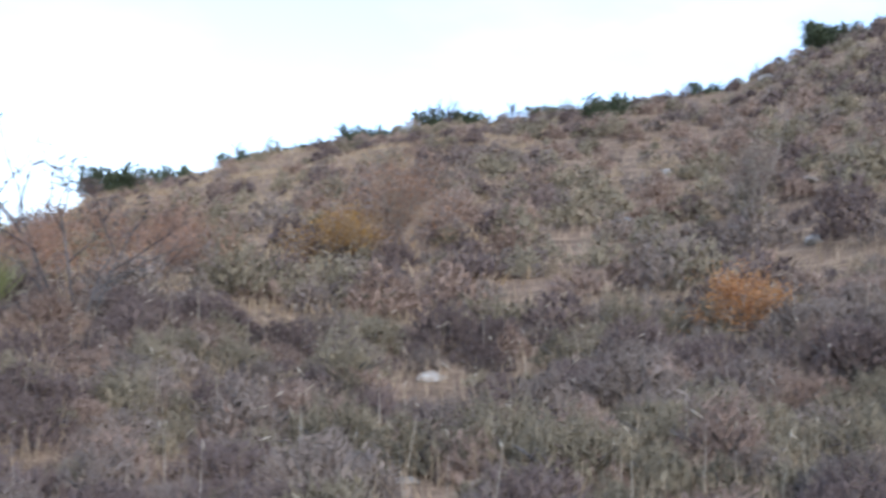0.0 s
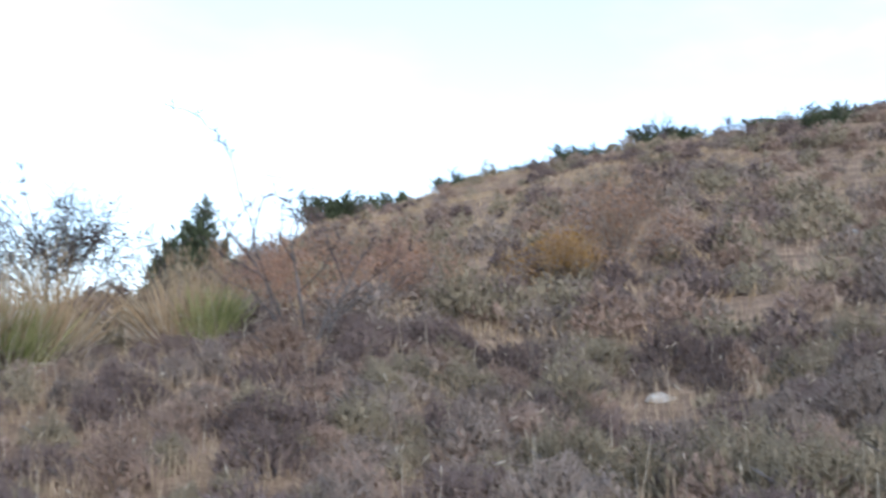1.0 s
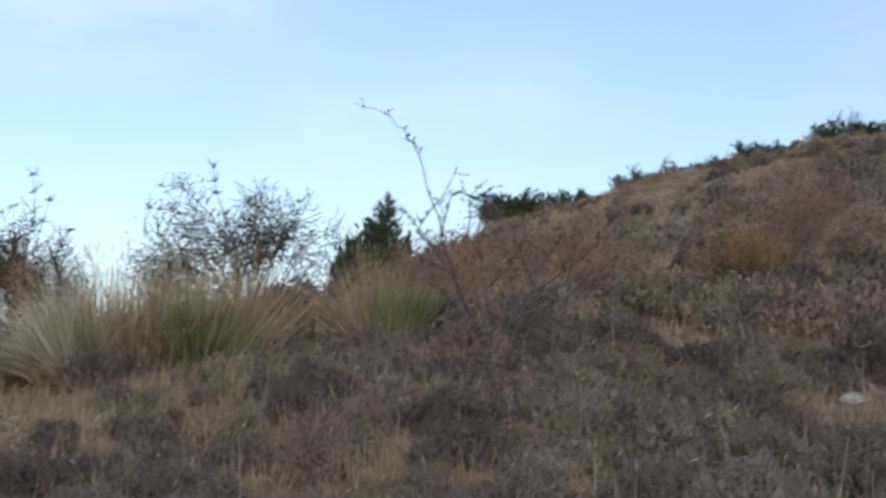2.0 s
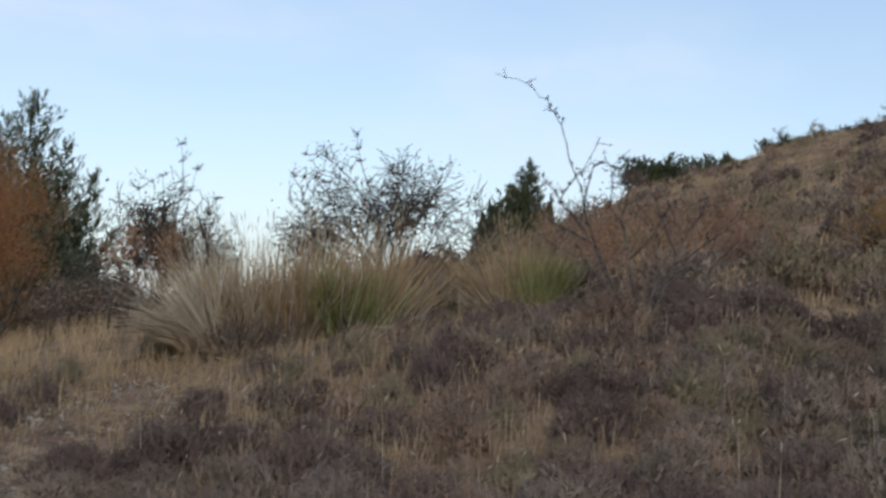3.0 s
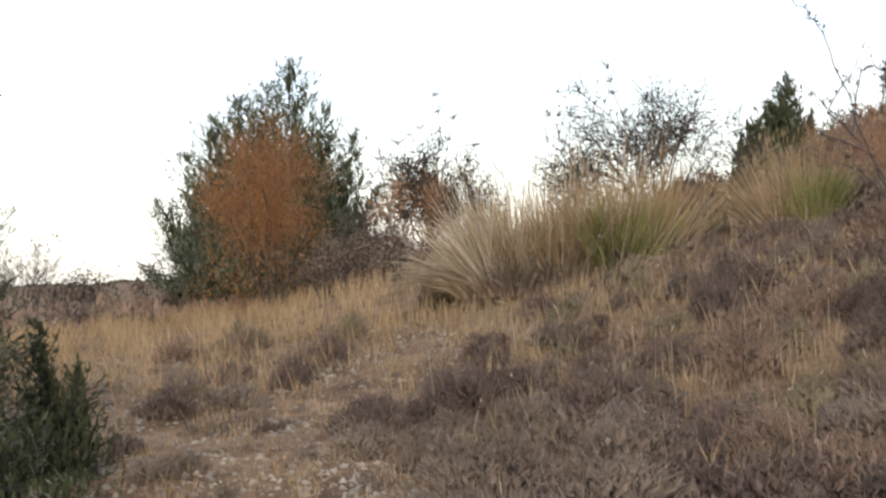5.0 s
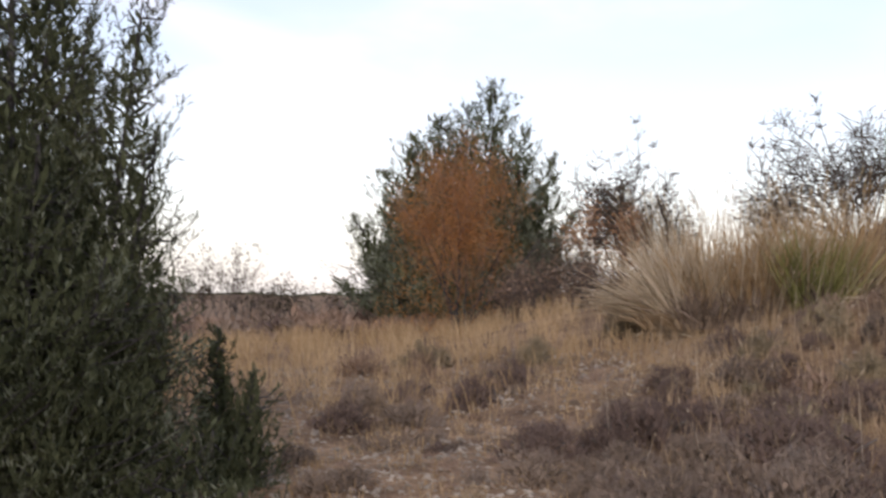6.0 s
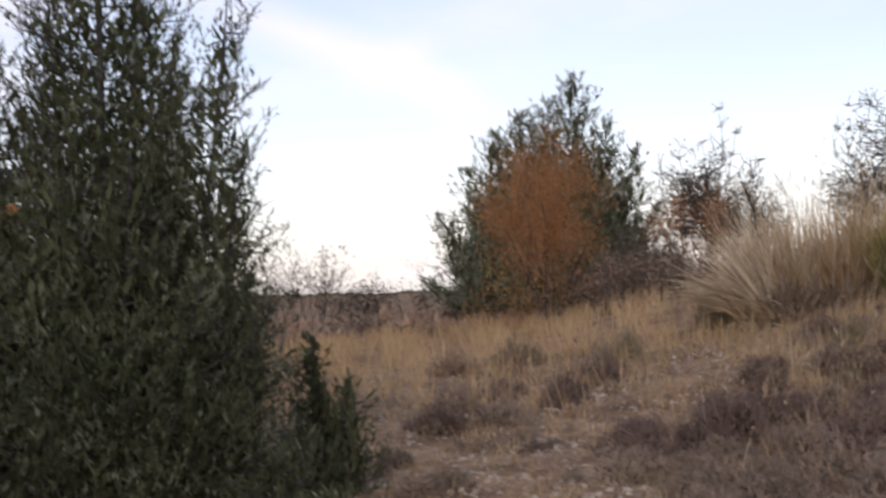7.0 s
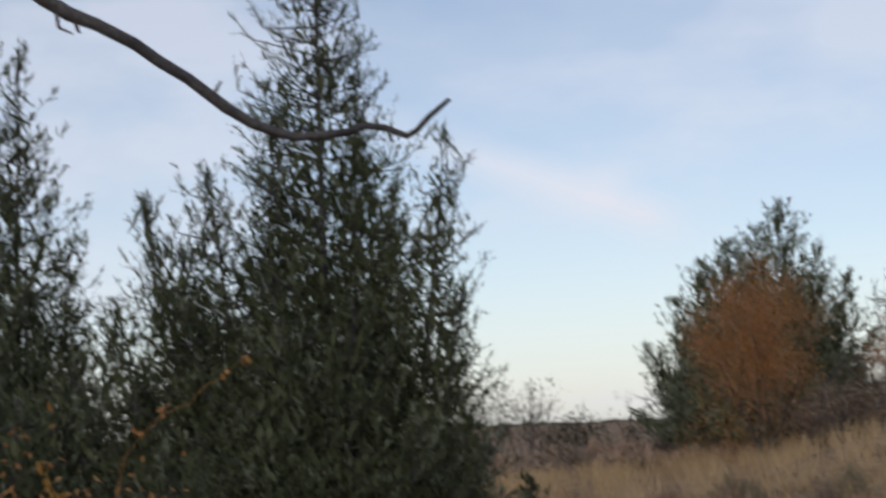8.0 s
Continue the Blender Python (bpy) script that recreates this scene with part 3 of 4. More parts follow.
for line in (((15.3, 4.5), (15.12, 5.8), (14.87, 6.79), (14.41, 6.95), (13.86, 6.6), (13.56, 6.01)), ((13.75, 5.0), (13.5, 5.8), (13.5, 6.3), (13.38, 7.1)), ((15.2, 4.3), (16.1, 5.3), (15.84, 6.06), (15.29, 6.44), (14.75, 7.59)),
             ((13.6, 4.2), (14.2, 5.3), (14.17, 6.42), (13.81, 7.07)), ((15.0, 4.0), (15.8, 5.2), (16.6, 6.0)), ((11.6, 3.4), (12.3, 4.9), (12.7, 6.0)), ((11.2, 4.2), (10.7, 4.9), (10.5, 5.6)), ((14.9, 3.8), (16.3, 4.5), (17.2, 5.2)),
             ((13.4, 3.2), (12.4, 4.2), (11.9, 5.4)), ((11.9, 2.9), (10.4, 3.9), (9.2, 4.9))):
    arching_shoot(haw, 17.7, line, 0.0105, 3, 0.02, 0.3)
for line, thick in ((((13.1, -0.2), (13.15, 1.6), (13.45, 3.4), (13.8, 5.3), (13.6, 6.0)), 0.017), (((13.86, 0.2), (13.9, 1.8), (14.5, 3.2), (15.4, 4.7)), 0.014), (((12.4, 0.3), (12.3, 1.6), (11.7, 3.2), (10.93, 4.8)), 0.015),
                    (((13.1, 1.6), (13.9, 1.95), (15.0, 1.7), (15.95, 1.4)), 0.013), (((13.05, 0.8), (12.3, 2.2), (11.2, 2.9), (10.2, 3.2)), 0.013), (((13.9, 1.6), (15.2, 3.1), (16.9, 4.1)), 0.010), (((12.3, 1.9), (10.6, 3.4), (9.0, 4.0)), 0.010)):
    arching_shoot(haw, 17.6, line, thick * 1.15, 1, 0.016, 0.2, BARK)
for b, r, h in ((10.6, 23, 1.5), (8.9, 25, 1.3), (15.6, 21.5, 1.4)):
    woody_shrub("red_shrub", "bare reddish shrub on the slope behind the hawthorn", "shrub", spot(b, r), h, h * 1.6, 8, 3, 5, 0.018, REDTWIG, RUST, 800, 0.02, 0.10)
woody_shrub("red_shrub", "reddish brown shrub beside dry grass", "shrub", spot(31.9, 25), 1.75, 1.5, 8, 3, 5, 0.018, REDTWIG, RUST, 2600, 0.026, 0.09, bark=TWIG)
for b, r, h, w in ((34.4, 23.6, 1.05, 1.9), (35.4, 25.4, 0.95, 1.5), (32.3, 23.4, 0.9, 1.6)):
    woody_shrub("dry_shrub", "low brown and rusty shrub in the dry grass", "shrub", spot(b, r), h, w, 9, 3, 5, 0.012, TWIG, BRACKEN, 1500, 0.024, 0.09, bark=TWIG)
woody_shrub("dry_shrub", "tangled dull brown shrub beside the tussock grass", "shrub", spot(33.4, 24.5), 1.25, 2.4, 10, 3, 5, 0.016, TWIG, OLIVELEAF, 3200, 0.03, 0.10, bark=TWIG)
woody_shrub("dry_shrub", "tangled dull brown shrub beside the tussock grass", "shrub", spot(30.2, 25.5), 1.5, 2.2, 9, 3, 5, 0.016, TWIG, OLIVELEAF, 2600, 0.03, 0.10, bark=TWIG)
woody_shrub("yellow_shrub", "low shrub with ochre yellow leaves on the slope", "shrub", spot(3.5, 27.3), 1.2, 2.8, 10, 3, 5, 0.016, PALETWIG, YELLOWLEAF, 5200, 0.026, 0.13)
woody_shrub("red_shrub", "bare reddish brown shrub on the slope", "shrub", spot(1.5, 28.8), 2.0, 3.5, 12, 3, 6, 0.014, PALETWIG, RUST, 6500, 0.024, 0.13)
woody_shrub("rusty_shrub", "low rusty orange shrub on the slope", "shrub", spot(-12.15, 17.8), 0.85, 1.65, 10, 2, 7, 0.012, PALETWIG, ORANGELEAF, 3800, 0.024, 0.07)
woody_shrub("brown_shrub", "bare brown twiggy shrub on the slope", "shrub", spot(-12.0, 28.7), 1.75, 1.7, 10, 3, 6, 0.014, PALETWIG, BRACKEN, 2200, 0.026, 0.10)
woody_shrub("bramble", "dark bramble with a few orange and yellow leaves below the junipers", "shrub", spot(63.6, 8.3), 1.35, 2.0, 9, 3, 6, 0.014, TWIG, JUNIPER, 1600, 0.035, 0.07)
spray = woody_shrub("bramble", "dark bramble with a few orange and yellow leaves below the junipers", "shrub", spot(63.4, 7.6), 2.1, 1.3, 6, 2, 5, 0.010, TWIG, ORANGELEAF, 240, 0.026, 0.05)
arching_shoot(spray, 7.5, ((62.6, -3.0), (61.9, 0.9), (60.3, 2.6), (58.8, 3.5), (57.4, 4.4)), 0.003, 1, 0.02, 0.12, ORANGELEAF)
arching_shoot(spray, 7.5, ((63.0, -3.0), (64.0, -0.5), (64.6, 0.8)), 0.006, 2, 0.024, 0.14, YELLOWLEAF)
for b, r, h in ((46.2, 37.5, 2.7), (45.2, 38, 1.9), (43.0, 37.5, 2.0), (44.1, 38.5, 1.7), (47.4, 37, 2.3)):
    woody_shrub("thorn_bush", "sparse thorn bush with withered leaves at the field's edge", "shrub", spot(b, r), h, h * 1.0, 6, 3, 4, 0.02, TWIG, OLIVELEAF, 420, 0.05, 0.05, "thorn bushes")


# ---- tall tussock grass ----
def tussock(label, place, sheaves, culms):
    """Sheaves of bowed blades (name, material, count, ends along the clump, how far forward, depth, lean, splay, shortest, longest, sag, width), and stiff seed stalks (count, ends, shortest, longest)."""
    ob = thing("tussock_grass", label, "grass", "tussocks", at=place)
    ob.rotation_euler = (0, 0, radians(26))
    for nm, mat, n, x0, x1, front, depth, lean, splay, short, tall, sag, wide in sheaves:
        crowns = max(3, int((x1 - x0) / 0.16))
        cx, cy = rng.uniform(x0, x1, crowns), rng.normal(-front, depth, crowns)
        which = rng.integers(0, crowns, n)
        base = np.stack([cx[which] + rng.normal(0, 0.06, n), cy[which] + rng.normal(0, 0.06, n), np.full(n, -0.04)], 1)
        mid = (x0 + x1) / 2
        way = unit(np.stack([lean + splay * (base[:, 0] - mid) / max(x1 - x0, 0.1) * 2 + rng.normal(0, 0.33, n), rng.normal(0, 0.33, n), np.ones(n)], 1))
        p = Pile()
        arcs(p, base, way, rng.uniform(short, tall, n), sag * rng.uniform(0.2, 1.5, n), wide * rng.uniform(0.6, 1.4, n))
        part(nm, p, mat, ob)
    n, x0, x1, short, tall, mat = culms
    base = np.stack([rng.uniform(x0, x1, n), rng.normal(0, 0.22, n), np.full(n, -0.04)], 1)
    way = unit(np.stack([0.28 * (base[:, 0] - (x0 + x1) / 2) + rng.normal(0, 0.10, n), rng.normal(0, 0.12, n), np.ones(n)], 1))
    p = Pile()
    ends = arcs(p, base, way, rng.uniform(short, tall, n), rng.uniform(0, 0.08, n), np.full(n, 0.0075))
    sprigs(p, ends - way * 0.16, ends + way * 0.03 + rng.normal(0, 0.02, (n, 3)), np.full(n, 0.006))
    part("seed_stalk", p, mat, ob)
    return ob


tussock("wide clump of tall bleached tussock grass", spot(27.0, 18),
        [("bleached_sheaf", PALEGRASS, 900, -0.85, 0.75, 0.0, 0.20, 0.0, 0.34, 0.9, 1.6, 0.15, 0.016), ("straw_sheaf", STRAW, 760, -0.75, 0.9, 0.0, 0.18, 0.05, 0.30, 0.95, 1.65, 0.08, 0.016),
         ("drooping_sheaf", PALEGRASS, 330, -0.9, -0.5, 0.1, 0.16, -0.75, 0.5, 0.8, 1.4, 0.34, 0.016), ("thatch", GREY, 1900, -1.0, 1.0, 0.15, 0.22, 0.0, 0.5, 0.25, 0.72, 0.26, 0.017),
         ("matted_base", TAN, 420, -1.05, 1.05, 0.2, 0.25, 0.0, 0.6, 0.3, 0.7, 0.5, 0.014)],
        (190, -0.85, 0.9, 1.35, 1.8, PALEGRASS))
tussock("tall tussock grass, green inside with tan tips", spot(24.0, 18.1),
        [("green_sheaf", GREENGRASS, 480, -0.24, 0.12, 0.40, 0.14, 0.06, 0.24, 0.6, 1.2, 0.07, 0.016), ("straw_sheaf", STRAW, 680, -0.45, 0.5, -0.05, 0.22, 0.05, 0.36, 0.95, 1.65, 0.08, 0.016),
         ("bleached_sheaf", PALEGRASS, 150, -0.3, 0.5, 0.1, 0.22, 0.08, 0.3, 0.7, 1.4, 0.15, 0.014), ("thatch", GREY, 1000, -0.5, 0.8, 0.15, 0.22, 0.1, 0.5, 0.25, 0.68, 0.28, 0.017)],
        (110, -0.45, 0.5, 1.35, 1.75, STRAW))
tussock("green and straw coloured tussock grass on the slope", spot(17.4, 19),
        [("green_sheaf", GREENGRASS, 420, -0.1, 0.36, 0.2, 0.1, 0.12, 0.30, 0.5, 1.1, 0.08, 0.016), ("straw_sheaf", STRAW, 480, -0.3, 0.3, 0.0, 0.16, -0.08, 0.40, 0.7, 1.4, 0.09, 0.015),
         ("bleached_sheaf", PALEGRASS, 200, -0.35, 0.4, 0.0, 0.18, 0.0, 0.7, 0.5, 1.1, 0.25, 0.014), ("thatch", BROWN, 700, -0.4, 0.45, 0.1, 0.2, 0.0, 0.6, 0.2, 0.5, 0.35, 0.015)],
        (70, -0.3, 0.3, 1.05, 1.5, STRAW))
p = Pile()
b0, b1 = spot(23.7, 17.2), spot(21.3, 17.2)
ob = thing("bent_stalk", "single long bleached stalk bent over to the ground", "grass", at=b0)
tube(p, [Vector((0, 0, 0)), (b1 - b0) * 0.25 + Vector((0, 0, 0.2)), (b1 - b0) * 0.6 + Vector((0, 0, 0.16)), (b1 - b0) * 1.0 + Vector((0, 0, 0.01))], [0.008, 0.008, 0.007, 0.004], 4)
part("blade", p, PALEGRASS, ob)


# ---- low scrub ----
def dome(n, h, w, sprig, thick, pile, centre=(0, 0, 0), stray=0.3, leaf=0.0):
    """A low uneven cushion of upright sprigs; with a leaf size, round a close-grown heart of leafy twigs."""
    e = rng.uniform(0, 6, 6)

    def skin(a, q):
        lump = 0.8 + 0.22 * np.sin(a * 2 + e[0]) + 0.13 * np.sin(a * 5 + e[1])
        x, y = np.cos(a) * q * w * 0.5 * lump, np.sin(a) * q * w * 0.5 * lump
        bumps = 0.82 + 0.22 * np.sin(x / w * 9 + e[2]) * np.sin(y / w * 9 + e[3]) + 0.14 * np.sin(x / w * 21 + e[4]) * np.sin(y / w * 19 + e[5])
        return x, y, h * np.clip(1 - q ** 2 * 0.95, 0.03, 1) ** 0.6 * bumps
    centre = np.array(centre)
    a = rng.uniform(0, 6.283, n)
    q = np.sqrt(rng.random(n))
    x, y, z = skin(a, q)
    z = z * (1.08 - (0.30 if leaf else 0.55) * rng.random(n) ** 2.0)
    c = np.stack([x, y, z], 1)
    d = unit(np.stack([x / w * 1.5, y / w * 1.5, np.full(n, 0.7)], 1) + rng.normal(0, stray, (n, 3)))
    ln = sprig * rng.uniform(0.6, 1.4, (n, 1))
    base = c - d * ln
    base[:, 2] = np.maximum(base[:, 2], -0.06)
    spines(pile, base + centre, c + centre, thick * rng.uniform(0.7, 1.3, n))
    if leaf:
        m = int(1.1 * (w * 0.95 / leaf) ** 2)
        a, q = rng.uniform(0, 6.283, m), np.sqrt(rng.random(m))
        x, y, z = skin(a, q)
        c = np.stack([x * 0.85, y * 0.85, z * rng.uniform(0.15, 0.82, m)], 1) + centre
        size = leaf * rng.uniform(0.6, 1.4, (m, 1))
        up = unit(np.stack([x / w, y / w, np.full(m, 0.9)], 1) + rng.normal(0, 0.45, (m, 3)))
        side, _ = square_to(unit(rng.normal(0, 1, (m, 3)) * np.array([1, 1, 0.4])))
        v = np.stack([c - up * size * 0.9, c + side * size * 0.32, c + up * size * 0.9, c - side * size * 0.32], 1).reshape(-1, 3)
        pile.put(v, [np.arange(m * 4).reshape(m, 4)])


KINDS = (("lavender", GREY, "greyish purple dwarf shrub on the slope"), ("thyme", BROWN, "dry brown dwarf shrub on the slope"),
         ("sage", SAGE, "dull sage green dwarf shrub on the slope"), ("heather", DARK, "dark leafless dwarf shrub on the slope"),
         ("bracken", BRACKEN, "rusty brown dwarf shrub among grey scrub"))
NEAR = {}
for nm, mat, label in KINDS:
    for k in range(3):
        p = Pile()
        dome(600, 0.36 + 0.08 * k, 0.96, 0.085, 0.0052, p, stray=0.34, leaf=0.046)
        q = Pile()
        for j in range(7):
            a = rng.uniform(0, 6.283)
            tube(q, [(0, 0, -0.05), (math.cos(a) * 0.12, math.sin(a) * 0.12, 0.1), (math.cos(a) * 0.3, math.sin(a) * 0.3, 0.22)], [0.012, 0.009, 0.004], 4)
        ob = new("dwarf_shrub", p.mesh("dwarf_shrub", mat))
        tagged(ob, label, "shrub", "low scrub")
        part("woody_base", q, BARK, ob)
        NEAR[nm, k] = ob


def stony(b, r):
    """How bare the stony strip is at this place, 0 to 1."""
    edge = np.interp(r, (8, 10, 11, 13, 14.2, 15.5, 17, 22), (30.6, 30.8, 32.6, 31.5, 28.5, 25.0, 22.5, 24))
    return np.clip((b - edge) / 2.5, 0, 1) * np.clip((47 - b) / 2, 0, 1) * np.clip((19.5 - r) / 2, 0, 1)


def field(b, r):
    """How much of the dry grass field there is at this place."""
    return np.clip((b - 28.5 - 2 * np.clip(17 - r, 0, 2)) / 3, 0, 1) * np.clip((r - 13) / 4, 0, 1) * np.clip((42 - r) / 3, 0, 1)


def kind_of(p, roll_of):
    patch = noise.noise(Vector((p.x * 0.3, p.y * 0.3, 3.0)))
    s = roll_of + patch * 0.9
    b, r = math.degrees(math.atan2(-p.x, p.y)), math.hypot(p.x, p.y)
    if b > 8 and r < 10.8:
        return "lavender" if s < 0.55 else "heather" if s < 1.08 else "bracken"
    if 14 < b < 25 and 10.8 < r < 13.2:
        return "sage" if s < 0.55 else "thyme" if s < 0.75 else "heather"
    return "sage" if s < 0.2 else "thyme" if s < 0.32 else "bracken" if s < 0.36 else "lavender" if s < 0.66 else "heather"


used = set()
taken = []
wanted = [(16.6, 9.0, 0.8, "bracken"), (18.2, 9.3, 0.6, "bracken"), (15.2, 9.4, 0.5, "bracken"), (30.1, 12.1, 0.9, "heather"), (31.7, 11.6, 0.8, "heather"), (30.9, 11.9, 1.05, "heather"), (29.2, 12.4, 0.85, "heather"), (32.3, 11.6, 0.6, "heather"), (29.6, 8.9, 0.9, "lavender"), (20.2, 15.0, 0.9, "heather"), (19.2, 15.2, 0.85, "heather"), (18.0, 18.3, 0.75, "heather"),
          (41.5, 10.6, 0.5, "lavender"), (38.2, 11.9, 0.35, "heather"), (37.2, 15.6, 0.4, "heather"), (-16.2, 14.2, 1.4, "heather"), (-15.2, 14.5, 1.0, "thyme"),
          (8.3, 18.4, 1.3, "heather"), (-0.8, 18.4, 1.4, "heather"), (11.0, 17.3, 1.1, "heather"), (-6.3, 14.9, 1.2, "heather"), (3.1, 13.2, 1.0, "thyme"), (10.7, 12.2, 1.0, "lavender"), (10.8, 13.4, 0.9, "sage"),
          (7.6, 18.4, 1.2, "heather"), (14.7, 13.4, 1.1, "heather"), (20.8, 14.3, 0.9, "heather"), (6.8, 11.3, 1.2, "heather"), (23.9, 11.2, 1.2, "heather"), (14.9, 14.3, 0.8, "sage"), (19.6, 12.2, 1.0, "thyme"),
          (25.0, 13.9, 0.8, "thyme"), (14.3, 12.2, 1.1, "heather"), (25.5, 11.4, 1.0, "heather"), (42.6, 10.4, 0.55, "lavender"), (25.3, 14.7, 0.6, "heather"), (19.5, 9.6, 1.0, "thyme"), (11.2, 11.4, 1.0, "thyme")]
while len(taken) < 300:
    if wanted:
        b, r, size, nm = wanted.pop(0)
        p = spot(b, r)
    else:
        b = rng.uniform(-19, 44)
        r = math.sqrt(rng.uniform(7.6 ** 2, 18.5 ** 2))
        if rng.random() < max(float(stony(b, r)) * 0.97, float(field(b, r)) * 0.985) or (b > 38 and r < 11.5):
            continue
        if -2.6 < b < 1.6 and (13.2 < r < 16.8 or r < 11.4):
            continue
        open_ground = 14 < b < 34 and 10.6 < r < 18.6
        if open_ground and rng.random() < 0.72:
            continue
        p = spot(b, r)
        size = rng.uniform(0.5, 0.85) if open_ground or b > 26 else rng.uniform(0.55, 1.45)
        if any((p.x - x) ** 2 + (p.y - y) ** 2 < (0.28 * (size + s)) ** 2 for x, y, s in taken):
            continue
        nm = kind_of(p, rng.random())
    taken.append((p.x, p.y, size))
    key = (nm, int(rng.integers(0, 3)))
    m = pose(p.x, p.y, p.z - 0.02, 0, 0, rng.uniform(0, 360)) @ Matrix.Diagonal((size, size, size * rng.uniform(0.75, 1.2), 1))
    ob = copy_thing(NEAR[key], m) if key in used else NEAR[key]
    used.add(key)
    ob.matrix_basis = m

for key, ob in NEAR.items():
    if key not in used:
        ob.location = spot(rng.uniform(-14, 12), rng.uniform(10, 17))

FAR = {nm: Pile() for nm in ("lavender", "thyme", "sage", "heather", "straw", "bracken")}
for attempt in range(480):
    b = rng.uniform(-19, 34)
    r = math.sqrt(rng.uniform(7.2 ** 2, 20 ** 2))
    if rng.random() < max(float(stony(b, r)) * 0.99, float(field(b, r)) * 0.97):
        continue
    if -2.0 < b < 1.2 and (14.2 < r < 16.8 or 9.8 < r < 11.4):
        continue
    p = spot(b, r)
    w = rng.uniform(0.35, 0.9)
    if 14 < b < 34 and 10.6 < r < 18.6 and rng.random() < 0.55:
        dome(120, w * 0.3, w * 0.8, 0.12, 0.006, FAR["straw" if rng.random() < 0.6 else "thyme"], p)
        continue
    dome(160, w * rng.uniform(0.35, 0.55), w, 0.11, 0.0066, FAR[kind_of(p, rng.random())], p, leaf=0.055)
for attempt in range(150):
    b, r = rng.uniform(27, 48), math.sqrt(rng.uniform(8.6 ** 2, 17 ** 2))
    if rng.random() > float(stony(b, r)) or noise.noise(Vector((b * 0.35, r * 0.6, 2.0))) < -0.12:
        continue
    w = 0.14 + 0.42 * rng.random() ** 2
    dome(90, w * 0.45, w, 0.08, 0.005, FAR[("lavender", "lavender", "thyme", "straw")[int(rng.integers(0, 4))]], spot(b, r))
for attempt in range(2000):
    b = rng.uniform(-21, 22)
    r = math.sqrt(rng.uniform(18.5 ** 2, 108 ** 2)) if attempt % 5 else rng.uniform(18.5, 50)
    if r > np.interp(b, LIE[:, 0], LIE[:, 3]) + 2 or (b > 5 and r > 20 and rng.random() < 0.4):
        continue
    p = spot(b, r)
    patch = 0.55 * noise.noise(Vector((p.x * 0.08, p.y * 0.08, 5.0))) + 0.5 * noise.noise(Vector((p.x * 0.3, p.y * 0.3, 9.0)))
    s = rng.random() + patch
    k = "heather" if s < 0.26 else "sage" if s < 0.48 else "lavender" if s < 0.62 else "bracken" if s < 0.74 else "thyme" if s < 0.82 else "straw"
    if r < 32 and k in ("bracken", "thyme", "straw") and rng.random() < 0.55:
        k = ("sage", "lavender", "heather")[int(rng.integers(0, 3))]
    w = (0.5 + 1.3 * rng.random() ** 1.7) * (1 + min(r, 50) / 250)
    if k == "straw":
        dome(60, 0.4, w * 0.6, 0.3, 0.008 + r * 0.0003, FAR[k], p)
        continue
    dome(int((26 + 1500 / r) * (0.6 + 0.4 * w)), w * rng.uniform(0.42, 0.66), w, 0.08 + 0.0012 * r, 0.006 + r * 0.00036, FAR[k], p, leaf=0.056 + 0.0011 * r)
for attempt in range(430):
    b = rng.uniform(38, 72)
    r = rng.uniform(36.5, 42) if attempt % 4 else rng.uniform(31, 37)
    p = spot(b, r)
    w = rng.uniform(1.2, 2.5)
    dome(90, rng.uniform(0.4, 0.8), w, 0.2, 0.018, FAR["thyme" if rng.random() < 0.6 else "heather" if rng.random() < 0.5 else "lavender"], p, leaf=0.18)
for k, mat, label in (("lavender", GREY, "grey scrub covering the hillside"), ("thyme", BROWN, "brown scrub covering the hillside"), ("sage", SAGE, "dull green scrub covering the hillside"),
                      ("bracken", BRACKEN, "rusty brown scrub scattered over the hillside"), ("heather", DARK, "dark scrub scattered over the hillside"), ("straw", TAN, "dry pale shrubs scattered over the hillside")):
    tagged(new("hillside_scrub", FAR[k].mesh("hillside_scrub", mat)), label, "scrub", kind="stuff")

# the far ridge's dark woods
p = Pile()
for k in range(800):
    b = rng.uniform(24, 72)
    r = rng.uniform(735, 790)
    c = spot(b, r)
    dome(14, rng.uniform(1.0, 2.0), rng.uniform(4, 9), 1.6, 0.9, p, c)
tagged(new("distant_woods", p.mesh("distant_woods", JUNIPER)), "dark line of distant trees on the far ridge", "woods", kind="stuff")


# ---- dry grass ----
def grass(label, mat, n, b0, b1, r0, r1, h, wide, keep):
    b = rng.uniform(b0, b1, n)
    r = np.sqrt(rng.uniform(r0 ** 2, r1 ** 2, n))
    ok = rng.random(n) < keep(b, r)
    base = spots(b[ok], r[ok])
    m = len(base)
    ln = h * rng.uniform(0.4, 1.2, m)
    tip = base + np.stack([rng.normal(0, 0.28, m) * ln, rng.normal(0, 0.28, m) * ln, ln], 1)
    base[:, 2] -= 0.02
    p = Pile()
    blades(p, base, tip, wide * rng.uniform(0.6, 1.3, m), 0.05 * ln, 2)
    return tagged(new("dry_grass", p.mesh("dry_grass", mat)), label, "grass", kind="stuff")


